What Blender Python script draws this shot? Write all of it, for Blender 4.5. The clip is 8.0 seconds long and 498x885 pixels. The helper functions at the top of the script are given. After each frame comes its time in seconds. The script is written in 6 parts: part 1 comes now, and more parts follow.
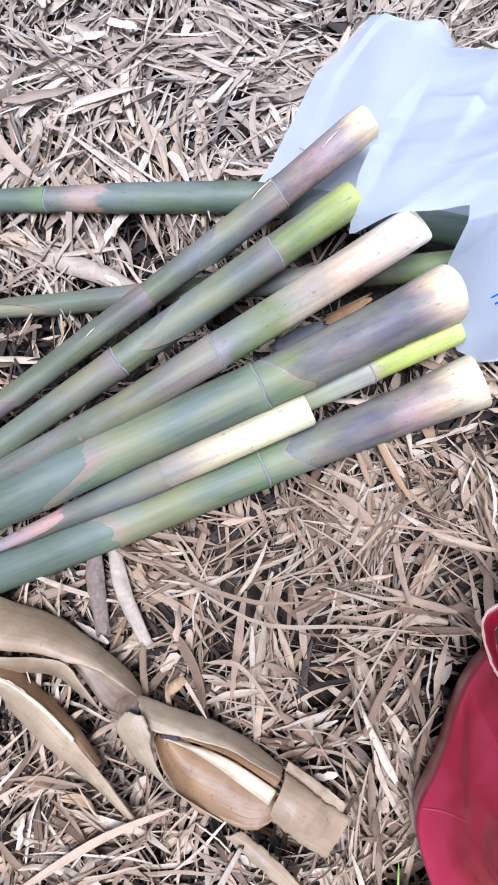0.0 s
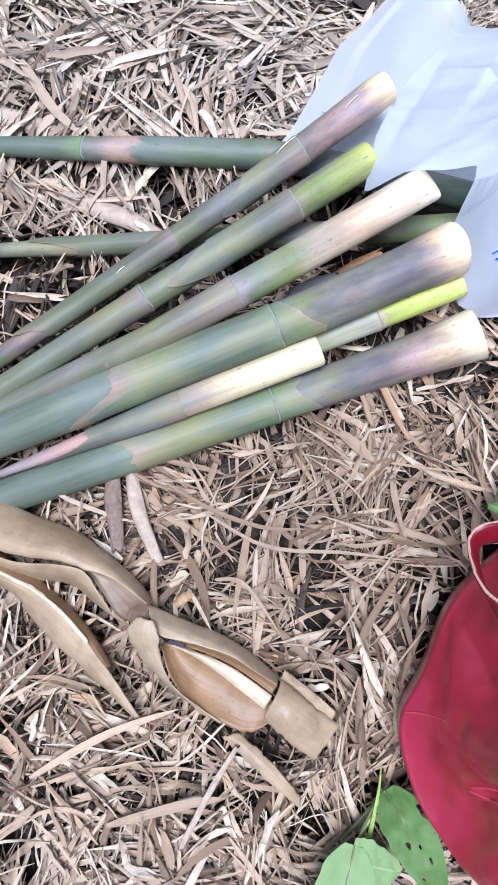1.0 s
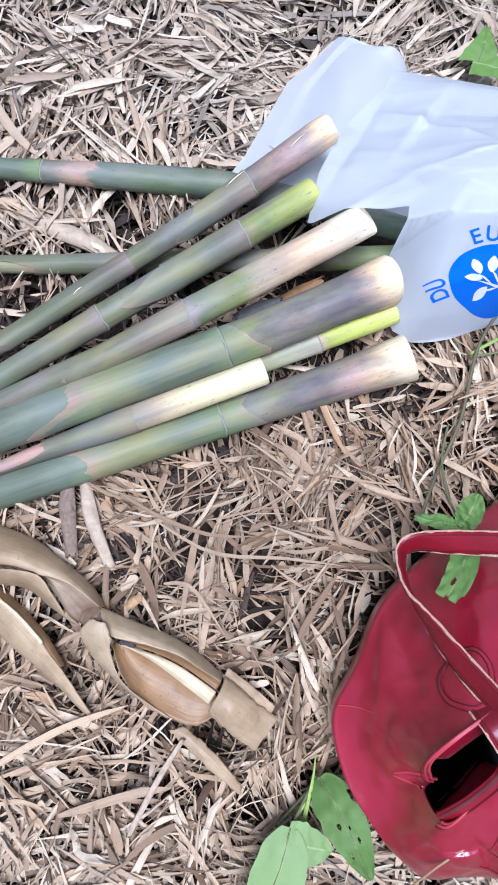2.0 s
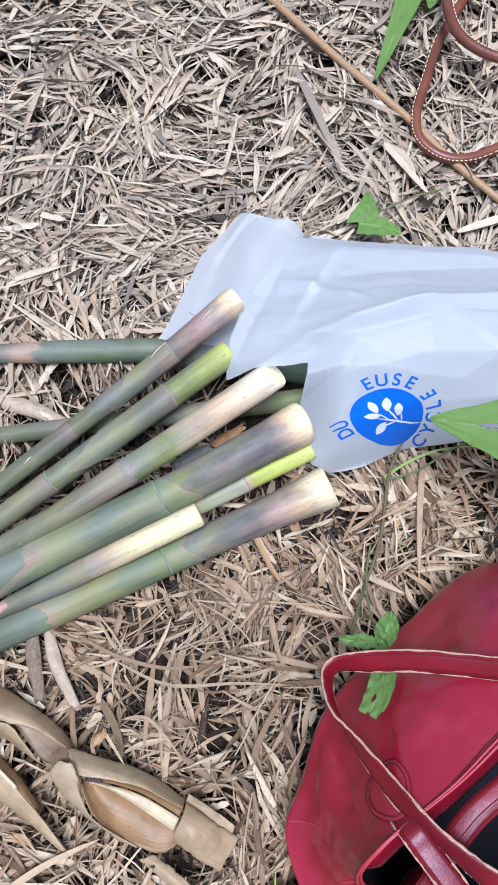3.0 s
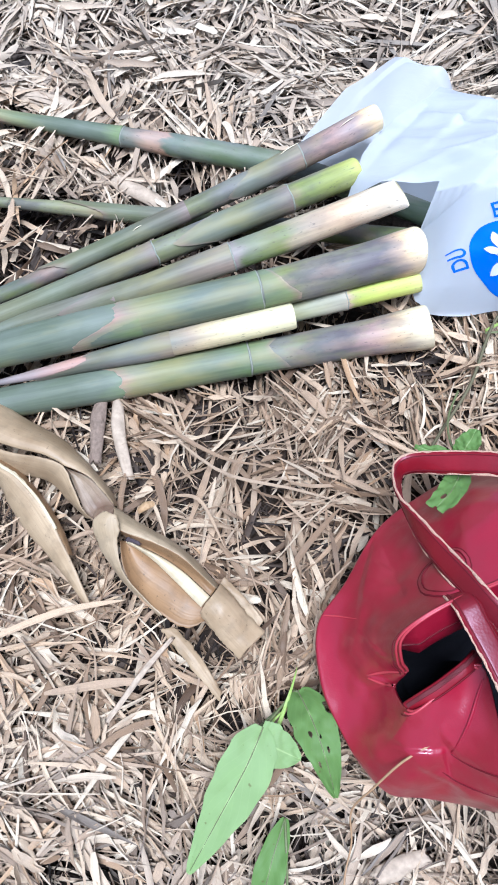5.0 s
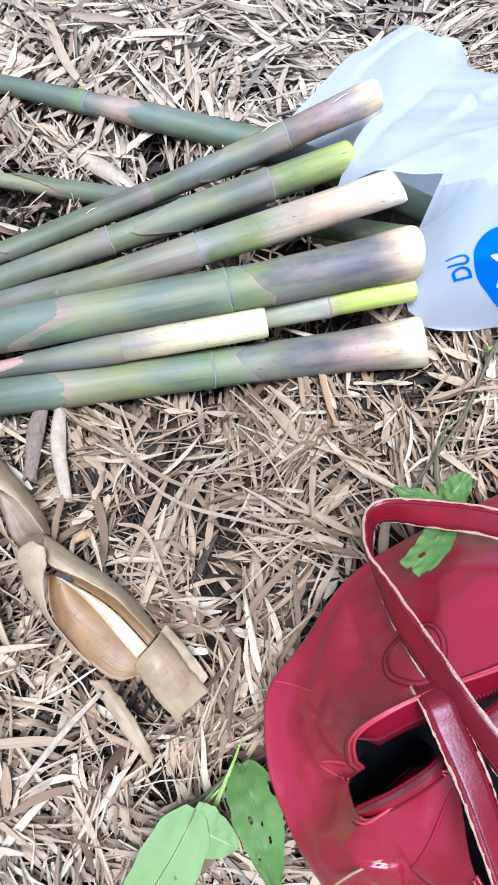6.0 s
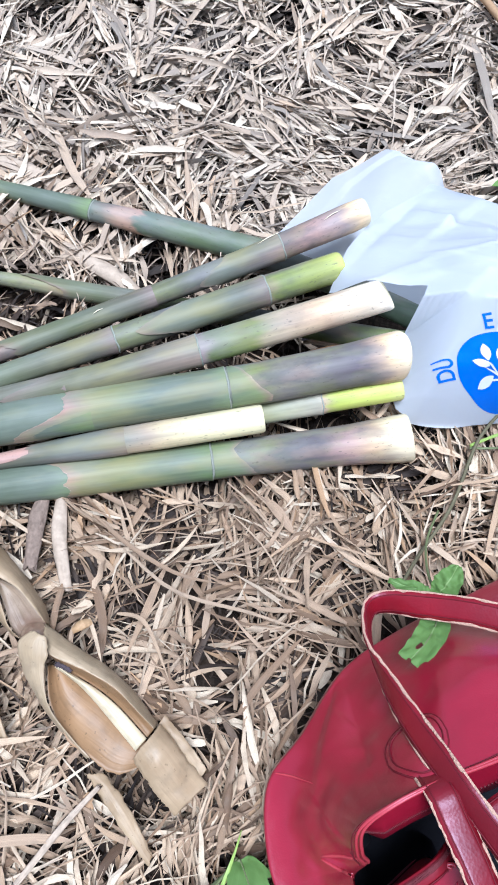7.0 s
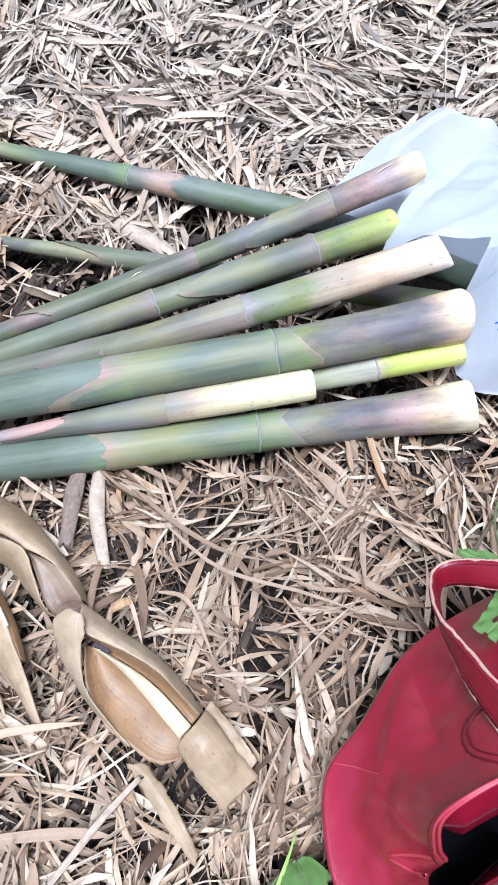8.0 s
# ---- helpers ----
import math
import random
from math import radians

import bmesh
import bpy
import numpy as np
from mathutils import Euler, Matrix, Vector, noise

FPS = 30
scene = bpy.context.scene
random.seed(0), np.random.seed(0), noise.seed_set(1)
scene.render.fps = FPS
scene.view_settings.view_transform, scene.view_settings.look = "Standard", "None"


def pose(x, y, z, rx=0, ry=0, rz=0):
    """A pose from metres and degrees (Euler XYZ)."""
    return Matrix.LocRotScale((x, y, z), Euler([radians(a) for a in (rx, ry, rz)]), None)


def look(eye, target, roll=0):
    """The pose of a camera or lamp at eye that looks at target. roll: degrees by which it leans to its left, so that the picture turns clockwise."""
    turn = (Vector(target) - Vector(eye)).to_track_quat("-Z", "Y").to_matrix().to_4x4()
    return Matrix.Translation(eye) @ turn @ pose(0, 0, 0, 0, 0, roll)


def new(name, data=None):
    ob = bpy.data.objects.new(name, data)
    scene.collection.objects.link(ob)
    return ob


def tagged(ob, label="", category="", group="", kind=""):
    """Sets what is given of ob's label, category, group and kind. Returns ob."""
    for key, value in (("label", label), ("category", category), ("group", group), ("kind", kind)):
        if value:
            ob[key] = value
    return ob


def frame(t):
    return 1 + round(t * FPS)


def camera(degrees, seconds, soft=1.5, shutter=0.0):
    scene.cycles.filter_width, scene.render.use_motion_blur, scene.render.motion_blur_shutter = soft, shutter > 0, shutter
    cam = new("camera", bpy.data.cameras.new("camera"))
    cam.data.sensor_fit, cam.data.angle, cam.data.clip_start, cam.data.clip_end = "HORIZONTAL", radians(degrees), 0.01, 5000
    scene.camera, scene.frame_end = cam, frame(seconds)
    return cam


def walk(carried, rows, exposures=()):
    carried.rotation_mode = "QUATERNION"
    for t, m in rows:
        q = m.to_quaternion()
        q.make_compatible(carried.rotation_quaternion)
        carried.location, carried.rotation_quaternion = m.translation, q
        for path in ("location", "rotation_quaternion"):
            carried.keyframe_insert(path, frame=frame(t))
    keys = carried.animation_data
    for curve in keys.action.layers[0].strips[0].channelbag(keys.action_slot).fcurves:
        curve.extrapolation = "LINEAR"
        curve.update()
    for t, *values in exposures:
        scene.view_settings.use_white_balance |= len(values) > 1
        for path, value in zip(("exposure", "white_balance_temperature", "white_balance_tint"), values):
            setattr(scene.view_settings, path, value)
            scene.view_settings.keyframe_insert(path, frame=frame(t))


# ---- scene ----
cam = camera(36.8, 8.0, 1.8)
PATH = [
    (0, (0.025, -0.013, 0.677), (-0.087, 0.334, -1.289), -18.2),
    (0.2, (0.013, -0.02, 0.694), (-0.1, 0.394, -1.259), -13.9),
    (0.5, (0.038, -0.054, 0.696), (-0.109, 0.338, -1.26), -18.3),
    (0.8, (0.026, -0.069, 0.703), (-0.085, 0.261, -1.266), -16.0),
    (1, (0.015, -0.082, 0.72), (-0.089, 0.263, -1.247), -14.2),
    (1.2, (0.002, -0.089, 0.717), (-0.077, 0.258, -1.251), -10.0),
    (2.3, (0.032, -0.06, 0.801), (0.089, 0.286, -1.168), 12.3),
    (2.5, (0.054, -0.048, 0.816), (0.078, 0.328, -1.148), 5.6),
    (2.7, (0.076, -0.042, 0.835), (0.087, 0.395, -1.117), 2.5),
    (3, (0.085, -0.028, 0.88), (0.124, 0.517, -1.044), 1.4),
    (3.2, (0.098, -0.037, 0.891), (0.157, 0.566, -1.015), 2.4),
    (3.5, (0.106, -0.076, 0.902), (0.222, 0.577, -0.985), 5.0),
    (3.75, (0.072, -0.148, 0.899), (0.22, 0.528, -0.978), 7.4),
    (4, (0.057, -0.274, 0.915), (0.171, 0.417, -0.958), 4.9),
    (4.2, (0.047, -0.354, 0.951), (0.133, 0.321, -0.93), 2.4),
    (4.5, (0.035, -0.343, 0.879), (0.05, 0.325, -1.007), 0.8),
    (4.7, (0.042, -0.308, 0.833), (-0.008, 0.332, -1.061), 0.5),
    (5.8, (0.077, -0.194, 0.717), (-0.03, 0.345, -1.206), 3.0),
    (6, (0.085, -0.176, 0.7), (-0.006, 0.358, -1.225), 4.0),
    (6.2, (0.098, -0.169, 0.703), (0.015, 0.371, -1.221), 4.6),
    (6.3, (0.101, -0.169, 0.714), (0.025, 0.386, -1.207), 5.3),
    (6.4, (0.105, -0.167, 0.726), (0.032, 0.413, -1.186), 5.8),
    (6.5, (0.102, -0.165, 0.74), (0.033, 0.492, -1.147), 6.7),
    (6.75, (0.081, -0.164, 0.747), (0.023, 0.535, -1.126), 8.8),
    (7, (0.053, -0.181, 0.731), (0.002, 0.568, -1.122), 10.0),
    (7.2, (0.044, -0.182, 0.714), (-0.035, 0.6, -1.124), 8.2),
    (7.5, (0.034, -0.193, 0.697), (-0.075, 0.592, -1.139), 6.2),
    (7.75, (0.036, -0.201, 0.678), (-0.084, 0.569, -1.164), 5.2),
    (8, (0.05, -0.208, 0.663), (-0.105, 0.566, -1.175), 2.7),
]
EXPOSURES = [(0, 0.31, 5170, 15), (2.3, 0.22, 5280, 13), (3.0, 0.1, 5420, 11), (3.5, 0.0, 5420, 10), (4.0, 0.19, 5450, 9), (4.6, 0.41, 5270, 9), (6.0, 0.45, 5150, 8), (7.0, 0.43, 5200, 9), (8.0, 0.52, 5200, 11)]
walk(cam, [(t, look(eye, target, roll)) for t, eye, target, roll in PATH], EXPOSURES)

from mathutils.bvhtree import BVHTree

# ---------------------------------------------------------------- light
world = bpy.data.worlds.new("sky")
scene.world = world
world.use_nodes = True
wn = world.node_tree.nodes
sky = wn.new("ShaderNodeTexSky")
sky.sky_type = "NISHITA"
sky.sun_disc = False
sky.sun_elevation = radians(85)
sky.sun_rotation = radians(180)
sky.air_density, sky.dust_density, sky.ozone_density = 1.0, 1.5, 1.0
haze = wn.new("ShaderNodeHueSaturation")
haze.inputs["Saturation"].default_value = 0.36
world.node_tree.links.new(sky.outputs[0], haze.inputs["Color"])
world.node_tree.links.new(haze.outputs[0], wn["Background"].inputs[0])
wn["Background"].inputs[1].default_value = 0.095
sun_data = bpy.data.lights.new("sun", "SUN")
sun_data.energy, sun_data.angle, sun_data.color = 4.8, radians(26), (1.0, 0.965, 0.93)
sun = new("sun", sun_data)
sun.matrix_world = look((0.0, -0.10, 1.05), (0, 0, 0))


# ---------------------------------------------------------------- materials
def material(name, rough=0.6, spec=0.4):
    m = bpy.data.materials.new(name)
    m.use_nodes = True
    b = m.node_tree.nodes["Principled BSDF"]
    b.inputs["Roughness"].default_value = rough
    b.inputs["Specular IOR Level"].default_value = spec
    return m, m.node_tree.nodes, m.node_tree.links, b


def coords(n, l, scale=(1, 1, 1), kind="Object"):
    tc, mp = n.new("ShaderNodeTexCoord"), n.new("ShaderNodeMapping")
    mp.inputs["Scale"].default_value = scale
    l.new(tc.outputs[kind], mp.inputs["Vector"])
    return mp.outputs[0]


def noise_tex(n, l, vec, scale, detail=4.0, rough=0.55):
    t = n.new("ShaderNodeTexNoise")
    t.inputs["Scale"].default_value, t.inputs["Detail"].default_value, t.inputs["Roughness"].default_value = scale, detail, rough
    l.new(vec, t.inputs["Vector"])
    return t.outputs["Fac"]


def ramp(n, l, fac, stops, mode="LINEAR"):
    r = n.new("ShaderNodeValToRGB")
    r.color_ramp.interpolation = mode
    e = r.color_ramp.elements
    while len(e) < len(stops):
        e.new(0.5)
    for k, (p, c) in enumerate(stops):
        e[k].position = p
        e[k].color = (*c, 1) if len(c) == 3 else c
    l.new(fac, r.inputs[0])
    return r.outputs[0]


def calc(n, l, op, a, b):
    m = n.new("ShaderNodeMath")
    m.operation = op
    for k, v in enumerate((a, b)):
        if isinstance(v, (int, float)):
            m.inputs[k].default_value = v
        else:
            l.new(v, m.inputs[k])
    return m.outputs[0]


def mix(n, l, fac, a, b, blend="MIX"):
    m = n.new("ShaderNodeMix")
    m.data_type, m.blend_type = "RGBA", blend
    for k, v in ((0, fac), (6, a), (7, b)):
        if isinstance(v, (int, float)):
            m.inputs[k].default_value = v
        elif isinstance(v, tuple):
            m.inputs[k].default_value = (*v, 1)
        else:
            l.new(v, m.inputs[k])
    return m.outputs[2]


def bump(n, l, b, height, strength, distance):
    bn = n.new("ShaderNodeBump")
    bn.inputs["Strength"].default_value, bn.inputs["Distance"].default_value = strength, distance
    l.new(height, bn.inputs["Height"])
    l.new(bn.outputs[0], b.inputs["Normal"])


def grey(v):
    return (v, v, v)


def plain(name, color, rough=0.6, spec=0.4, vary=0.15, scale=60.0, relief=0.3, depth=0.001):
    """One colour with grain at two scales and fine relief."""
    m, n, l, b = material(name, rough, spec)
    v = coords(n, l)
    big, small = noise_tex(n, l, v, scale * 0.25, 3), noise_tex(n, l, v, scale * 4, 4)
    f = ramp(n, l, calc(n, l, "MULTIPLY_ADD", big, 0.6), [(0.1, grey(1 - vary)), (0.5, grey(1 + vary))])
    c = mix(n, l, 1.0, color, f, "MULTIPLY")
    c = mix(n, l, 1.0, c, ramp(n, l, small, [(0.3, grey(1 - vary * 0.6)), (0.7, grey(1 + vary * 0.4))]), "MULTIPLY")
    l.new(c, b.inputs["Base Color"])
    bump(n, l, b, small, relief, depth)
    return m


def straw_material(name, stops, tint=0.5):
    """Dry bamboo leaf: a colour for each blade, fibres along it, dark rot spots; bleached or browner by its tone."""
    m, n, l, b = material(name, 0.62, 0.3)
    geo, info, tone_attr = n.new("ShaderNodeNewGeometry"), n.new("ShaderNodeObjectInfo"), n.new("ShaderNodeAttribute")
    tone_attr.attribute_name = "blade_tone"
    rnd = calc(n, l, "FRACT", calc(n, l, "ADD", geo.outputs["Random Per Island"], info.outputs["Random"]), 0.0)
    base = ramp(n, l, rnd, stops)
    fib = noise_tex(n, l, coords(n, l, (22, 0.7, 1), "UV"), 3.0, 3)
    base = mix(n, l, 1.0, base, ramp(n, l, fib, [(0.3, grey(0.58)), (0.7, grey(1.18))]), "MULTIPLY")
    spot = noise_tex(n, l, coords(n, l), 55.0, 3)
    base = mix(n, l, ramp(n, l, spot, [(0.48, grey(0)), (0.72, grey(tint))]), base, (0.20, 0.15, 0.11))
    base = mix(n, l, ramp(n, l, tone_attr.outputs["Fac"], [(0.15, grey(0)), (1.0, grey(tint * 0.55))]), base, (0.60, 0.57, 0.51))
    base = mix(n, l, calc(n, l, "MULTIPLY", ramp(n, l, calc(n, l, "MULTIPLY", tone_attr.outputs["Fac"], -1.0), [(0.05, grey(0)), (0.9, grey(1))]), tint * 0.75), base, (0.17, 0.115, 0.075))
    l.new(base, b.inputs["Base Color"])
    bump(n, l, b, fib, 0.5, 0.0006)
    return m


STRAW = straw_material("dry_bamboo_leaf", [(0.0, (0.085, 0.049, 0.028)), (0.12, (0.22, 0.138, 0.081)), (0.28, (0.42, 0.291, 0.185)), (0.46, (0.58, 0.428, 0.288)), (0.58, (0.35, 0.236, 0.152)),
                                           (0.76, (0.58, 0.448, 0.312)), (0.90, (0.66, 0.547, 0.406)), (0.95, (0.47, 0.295, 0.161)), (1.0, (0.14, 0.089, 0.057))])
# older leaves, coloured near black so that gap shade is in the colour
SHADE_STRAW = straw_material("gap_shade_leaf", [(0.0, (0.012, 0.008, 0.006)), (0.4, (0.034, 0.021, 0.015)), (0.7, (0.075, 0.049, 0.034)), (1.0, (0.027, 0.018, 0.013))], 0.05)


def ground_material():
    m, n, l, b = material("leaf_strewn_ground", 0.85, 0.2)
    v = coords(n, l)
    c1 = noise_tex(n, l, coords(n, l, (1, 6, 1)), 24, 5)
    c2 = noise_tex(n, l, coords(n, l, (6, 1, 1)), 24, 5)
    f = calc(n, l, "MULTIPLY", c1, c2)
    # near-black middle: shade in the gaps of the mat is put into the colour
    gap_shade = ramp(n, l, f, [(0.12, (0.015, 0.010, 0.008)), (0.24, (0.03, 0.021, 0.015)), (0.36, (0.08, 0.056, 0.04))])
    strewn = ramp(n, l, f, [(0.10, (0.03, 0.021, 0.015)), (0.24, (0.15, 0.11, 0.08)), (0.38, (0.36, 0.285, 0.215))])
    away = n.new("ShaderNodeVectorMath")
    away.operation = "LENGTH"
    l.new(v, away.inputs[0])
    c = mix(n, l, ramp(n, l, calc(n, l, "MULTIPLY", calc(n, l, "ADD", away.outputs["Value"], noise_tex(n, l, v, 2.0, 4)), 0.2), [(0.24, grey(0)), (0.42, grey(1))]), gap_shade, strewn)
    l.new(c, b.inputs["Base Color"])
    bump(n, l, b, f, 0.8, 0.01)
    return m


GROUND = ground_material()


def shoot_material(name, length, stops, blotch=0.62):
    """Skin of a bamboo shoot: the colours change along it (metres from the cut), with long streaks and a waxy bloom."""
    m, n, l, b = material(name, 0.42, 0.42)
    tc, sep = n.new("ShaderNodeTexCoord"), n.new("ShaderNodeSeparateXYZ")
    l.new(tc.outputs["Object"], sep.inputs[0])
    wob = noise_tex(n, l, coords(n, l, (14, 45, 45)), 1.0, 3)
    x = calc(n, l, "ADD", sep.outputs[0], calc(n, l, "MULTIPLY", calc(n, l, "SUBTRACT", wob, 0.5), 0.06))
    base = ramp(n, l, calc(n, l, "DIVIDE", x, length), [(p / length, tuple(k * (0.9 if p > 0.1 and c[0] < 0.3 else 1.0) for k in c)) for p, c in stops])
    streak = noise_tex(n, l, coords(n, l, (9, 220, 220)), 1.0, 4)
    base = mix(n, l, 1.0, base, ramp(n, l, streak, [(0.3, grey(0.80)), (0.7, grey(1.12))]), "MULTIPLY")
    skin = ramp(n, l, x, [(0.02, grey(0)), (0.07, grey(1))])
    moss = noise_tex(n, l, coords(n, l, (11, 30, 30)), 1.0, 5)
    base = mix(n, l, calc(n, l, "MULTIPLY", skin, ramp(n, l, moss, [(0.46, grey(0)), (0.62, grey(blotch * 0.8))])), base, (0.19, 0.215, 0.06))
    blot = noise_tex(n, l, coords(n, l, (17, 38, 38)), 1.0, 6, 0.6)
    base = mix(n, l, calc(n, l, "MULTIPLY", skin, ramp(n, l, blot, [(0.45, grey(0)), (0.63, grey(blotch * 1.2))])), base, (0.085, 0.078, 0.085))
    nick = noise_tex(n, l, coords(n, l, (40, 700, 700)), 1.0, 2)
    base = mix(n, l, ramp(n, l, nick, [(0.70, grey(0)), (0.74, grey(0.3))]), base, (0.07, 0.06, 0.05))
    bloom = noise_tex(n, l, coords(n, l, (9, 26, 26)), 1.0, 4)
    base = mix(n, l, ramp(n, l, bloom, [(0.47, grey(0)), (0.66, grey(0.38))]), base, (0.27, 0.265, 0.265))
    rust = noise_tex(n, l, coords(n, l, (16, 34, 34)), 1.3, 4)
    base = mix(n, l, calc(n, l, "MULTIPLY", skin, ramp(n, l, rust, [(0.52, grey(0)), (0.68, grey(blotch * 0.65))])), base, (0.27, 0.185, 0.14))
    speck = noise_tex(n, l, coords(n, l, (160, 420, 420)), 1.0, 2)
    base = mix(n, l, ramp(n, l, speck, [(0.64, grey(0)), (0.72, grey(0.55))]), base, (0.09, 0.08, 0.065))
    l.new(base, b.inputs["Base Color"])
    l.new(ramp(n, l, blot, [(0.3, grey(0.50)), (0.7, grey(0.68))]), b.inputs["Roughness"])
    bump(n, l, b, streak, 0.25, 0.0008)
    return m


def sheath_material(name, stops):
    """Fresh sheath round a shoot: colours run from its foot (0) to its torn edge (1)."""
    m, n, l, b = material(name, 0.55, 0.35)
    tc, sep = n.new("ShaderNodeTexCoord"), n.new("ShaderNodeSeparateXYZ")
    l.new(tc.outputs["UV"], sep.inputs[0])
    wob = noise_tex(n, l, coords(n, l, (12, 60, 60)), 1.0, 3)
    v = calc(n, l, "ADD", sep.outputs[1], calc(n, l, "MULTIPLY", calc(n, l, "SUBTRACT", wob, 0.5), 0.25))
    base = ramp(n, l, v, [(p, tuple(k * (0.92 if c[0] < 0.3 else 0.85) for k in c)) for p, c in stops])
    streak = noise_tex(n, l, coords(n, l, (8, 300, 300)), 1.0, 4)
    base = mix(n, l, 1.0, base, ramp(n, l, streak, [(0.3, grey(0.80)), (0.7, grey(1.12))]), "MULTIPLY")
    blot = noise_tex(n, l, coords(n, l, (18, 40, 40)), 1.0, 4)
    base = mix(n, l, ramp(n, l, blot, [(0.45, grey(0)), (0.68, grey(0.40))]), base, (0.085, 0.10, 0.085))
    base = mix(n, l, ramp(n, l, noise_tex(n, l, coords(n, l, (9, 24, 24)), 1.0, 4), [(0.46, grey(0)), (0.66, grey(0.34))]), base, (0.24, 0.265, 0.235))
    base = mix(n, l, ramp(n, l, noise_tex(n, l, coords(n, l, (11, 34, 34)), 1.0, 3), [(0.5, grey(0)), (0.72, grey(0.55))]), base, (0.26, 0.235, 0.10))
    l.new(base, b.inputs["Base Color"])
    bump(n, l, b, streak, 0.3, 0.0008)
    return m


def leather(name, color, dark, scale=900.0, rough=0.36, relief=0.10, dents=0.0, gloss=0.5, coat=0.0):
    m, n, l, b = material(name, rough, 0.5)
    v = coords(n, l)
    big = noise_tex(n, l, v, 14, 4)
    c = mix(n, l, ramp(n, l, big, [(0.35, grey(0)), (0.7, grey(1))]), color, dark)
    vor = n.new("ShaderNodeTexVoronoi")
    vor.inputs["Scale"].default_value = scale
    l.new(v, vor.inputs["Vector"])
    fine = noise_tex(n, l, v, 220, 4)
    l.new(c, b.inputs["Base Color"])
    b.inputs["Specular IOR Level"].default_value = gloss
    b.inputs["Specular Tint"].default_value = (0.90, 0.84, 1.0, 1)
    b.inputs["Coat Weight"].default_value = coat
    b.inputs["Coat Roughness"].default_value = rough * 0.9
    b.inputs["Coat IOR"].default_value = 1.7
    l.new(ramp(n, l, fine, [(0.3, grey(rough - 0.03)), (0.7, grey(rough + 0.05))]), b.inputs["Roughness"])
    dent = n.new("ShaderNodeBump")
    dent.inputs["Strength"].default_value, dent.inputs["Distance"].default_value = dents, 0.012
    l.new(noise_tex(n, l, v, 24, 3), dent.inputs["Height"])
    pebble = n.new("ShaderNodeBump")
    pebble.inputs["Strength"].default_value, pebble.inputs["Distance"].default_value = relief, 0.0008
    l.new(calc(n, l, "ADD", vor.outputs["Distance"], calc(n, l, "MULTIPLY", fine, 0.8)), pebble.inputs["Height"])
    l.new(dent.outputs[0], pebble.inputs["Normal"])
    l.new(pebble.outputs[0], b.inputs["Normal"])
    return m


RED = leather("red_leather", (0.265, 0.006, 0.024), (0.225, 0.005, 0.020), 700, 0.31, 0.16, 0.18, 0.45, 0.5)
RED_STRAP = leather("red_strap_leather", (0.20, 0.004, 0.012), (0.12, 0.003, 0.008), 460, 0.40, 0.12, 0.05, 0.5, 0.0)
RED_PIPE = leather("red_piping_leather", (0.40, 0.045, 0.06), (0.30, 0.022, 0.034), 600, 0.34)
RAW_EDGE = plain("frayed_raw_edge", (0.37, 0.235, 0.175), 0.9, 0.1, 0.4, 160, 0.9, 0.002)
STITCH = plain("dark_red_stitching", (0.10, 0.008, 0.014), 0.7, 0.2)
LINING = plain("black_lining", (0.006, 0.006, 0.009), 0.9, 0.15)
ZIP_METAL = plain("dark_zip_teeth", (0.10, 0.02, 0.025), 0.7, 0.2)
BROWN = leather("brown_leather", (0.19, 0.062, 0.034), (0.10, 0.036, 0.026), 900, 0.33)
TAN_LEATHER = leather("tan_leather", (0.19, 0.064, 0.034), (0.10, 0.036, 0.024), 900, 0.36)
PALE_STITCH = plain("cream_stitching", (0.75, 0.66, 0.48), 0.7, 0.2)
RED_CLOTH = plain("red_canvas", (0.60, 0.018, 0.05), 0.8, 0.2, 0.12, 120, 0.6, 0.001)
CREAM_CLOTH = plain("cream_canvas", (0.58, 0.52, 0.40), 0.85, 0.2, 0.1, 120, 0.6, 0.001)
BLUE_INK = plain("blue_ink", (0.012, 0.13, 0.62), 0.45, 0.4, 0.08, 40, 0.1, 0.0004)
WHITE_INK = plain("white_film", (0.66, 0.70, 0.75), 0.4, 0.4, 0.03, 40, 0.1, 0.0004)
CUT_FLESH = plain("cut_shoot_flesh", (0.78, 0.68, 0.44), 0.55, 0.4, 0.12, 120, 0.4, 0.0008)
LIP = plain("pale_torn_lip", (0.31, 0.235, 0.19), 0.6, 0.3, 0.4, 300, 0.6, 0.0008)
NODE_LINE = plain("pale_node_line", (0.21, 0.22, 0.185), 0.6, 0.3, 0.3, 300, 0.6, 0.0008)
TWIG = plain("brown_twig", (0.09, 0.08, 0.045), 0.7, 0.3, 0.35, 120, 0.6, 0.001)
CANE = plain("tan_cane", (0.28, 0.175, 0.095), 0.5, 0.4, 0.25, 60, 0.4, 0.001)
VINE = plain("green_vine", (0.11, 0.13, 0.055), 0.5, 0.4, 0.25, 120, 0.4, 0.0008)
GRASS_GREEN = plain("fresh_grass", (0.22, 0.31, 0.07), 0.5, 0.4, 0.2, 120, 0.3, 0.0006)
BARK = plain("dark_rotten_stalk", (0.15, 0.11, 0.085), 0.8, 0.3, 0.45, 60, 0.9, 0.002)
PALE_WOOD = plain("weathered_pale_stalk", (0.31, 0.245, 0.185), 0.75, 0.3, 0.35, 40, 0.4, 0.001)


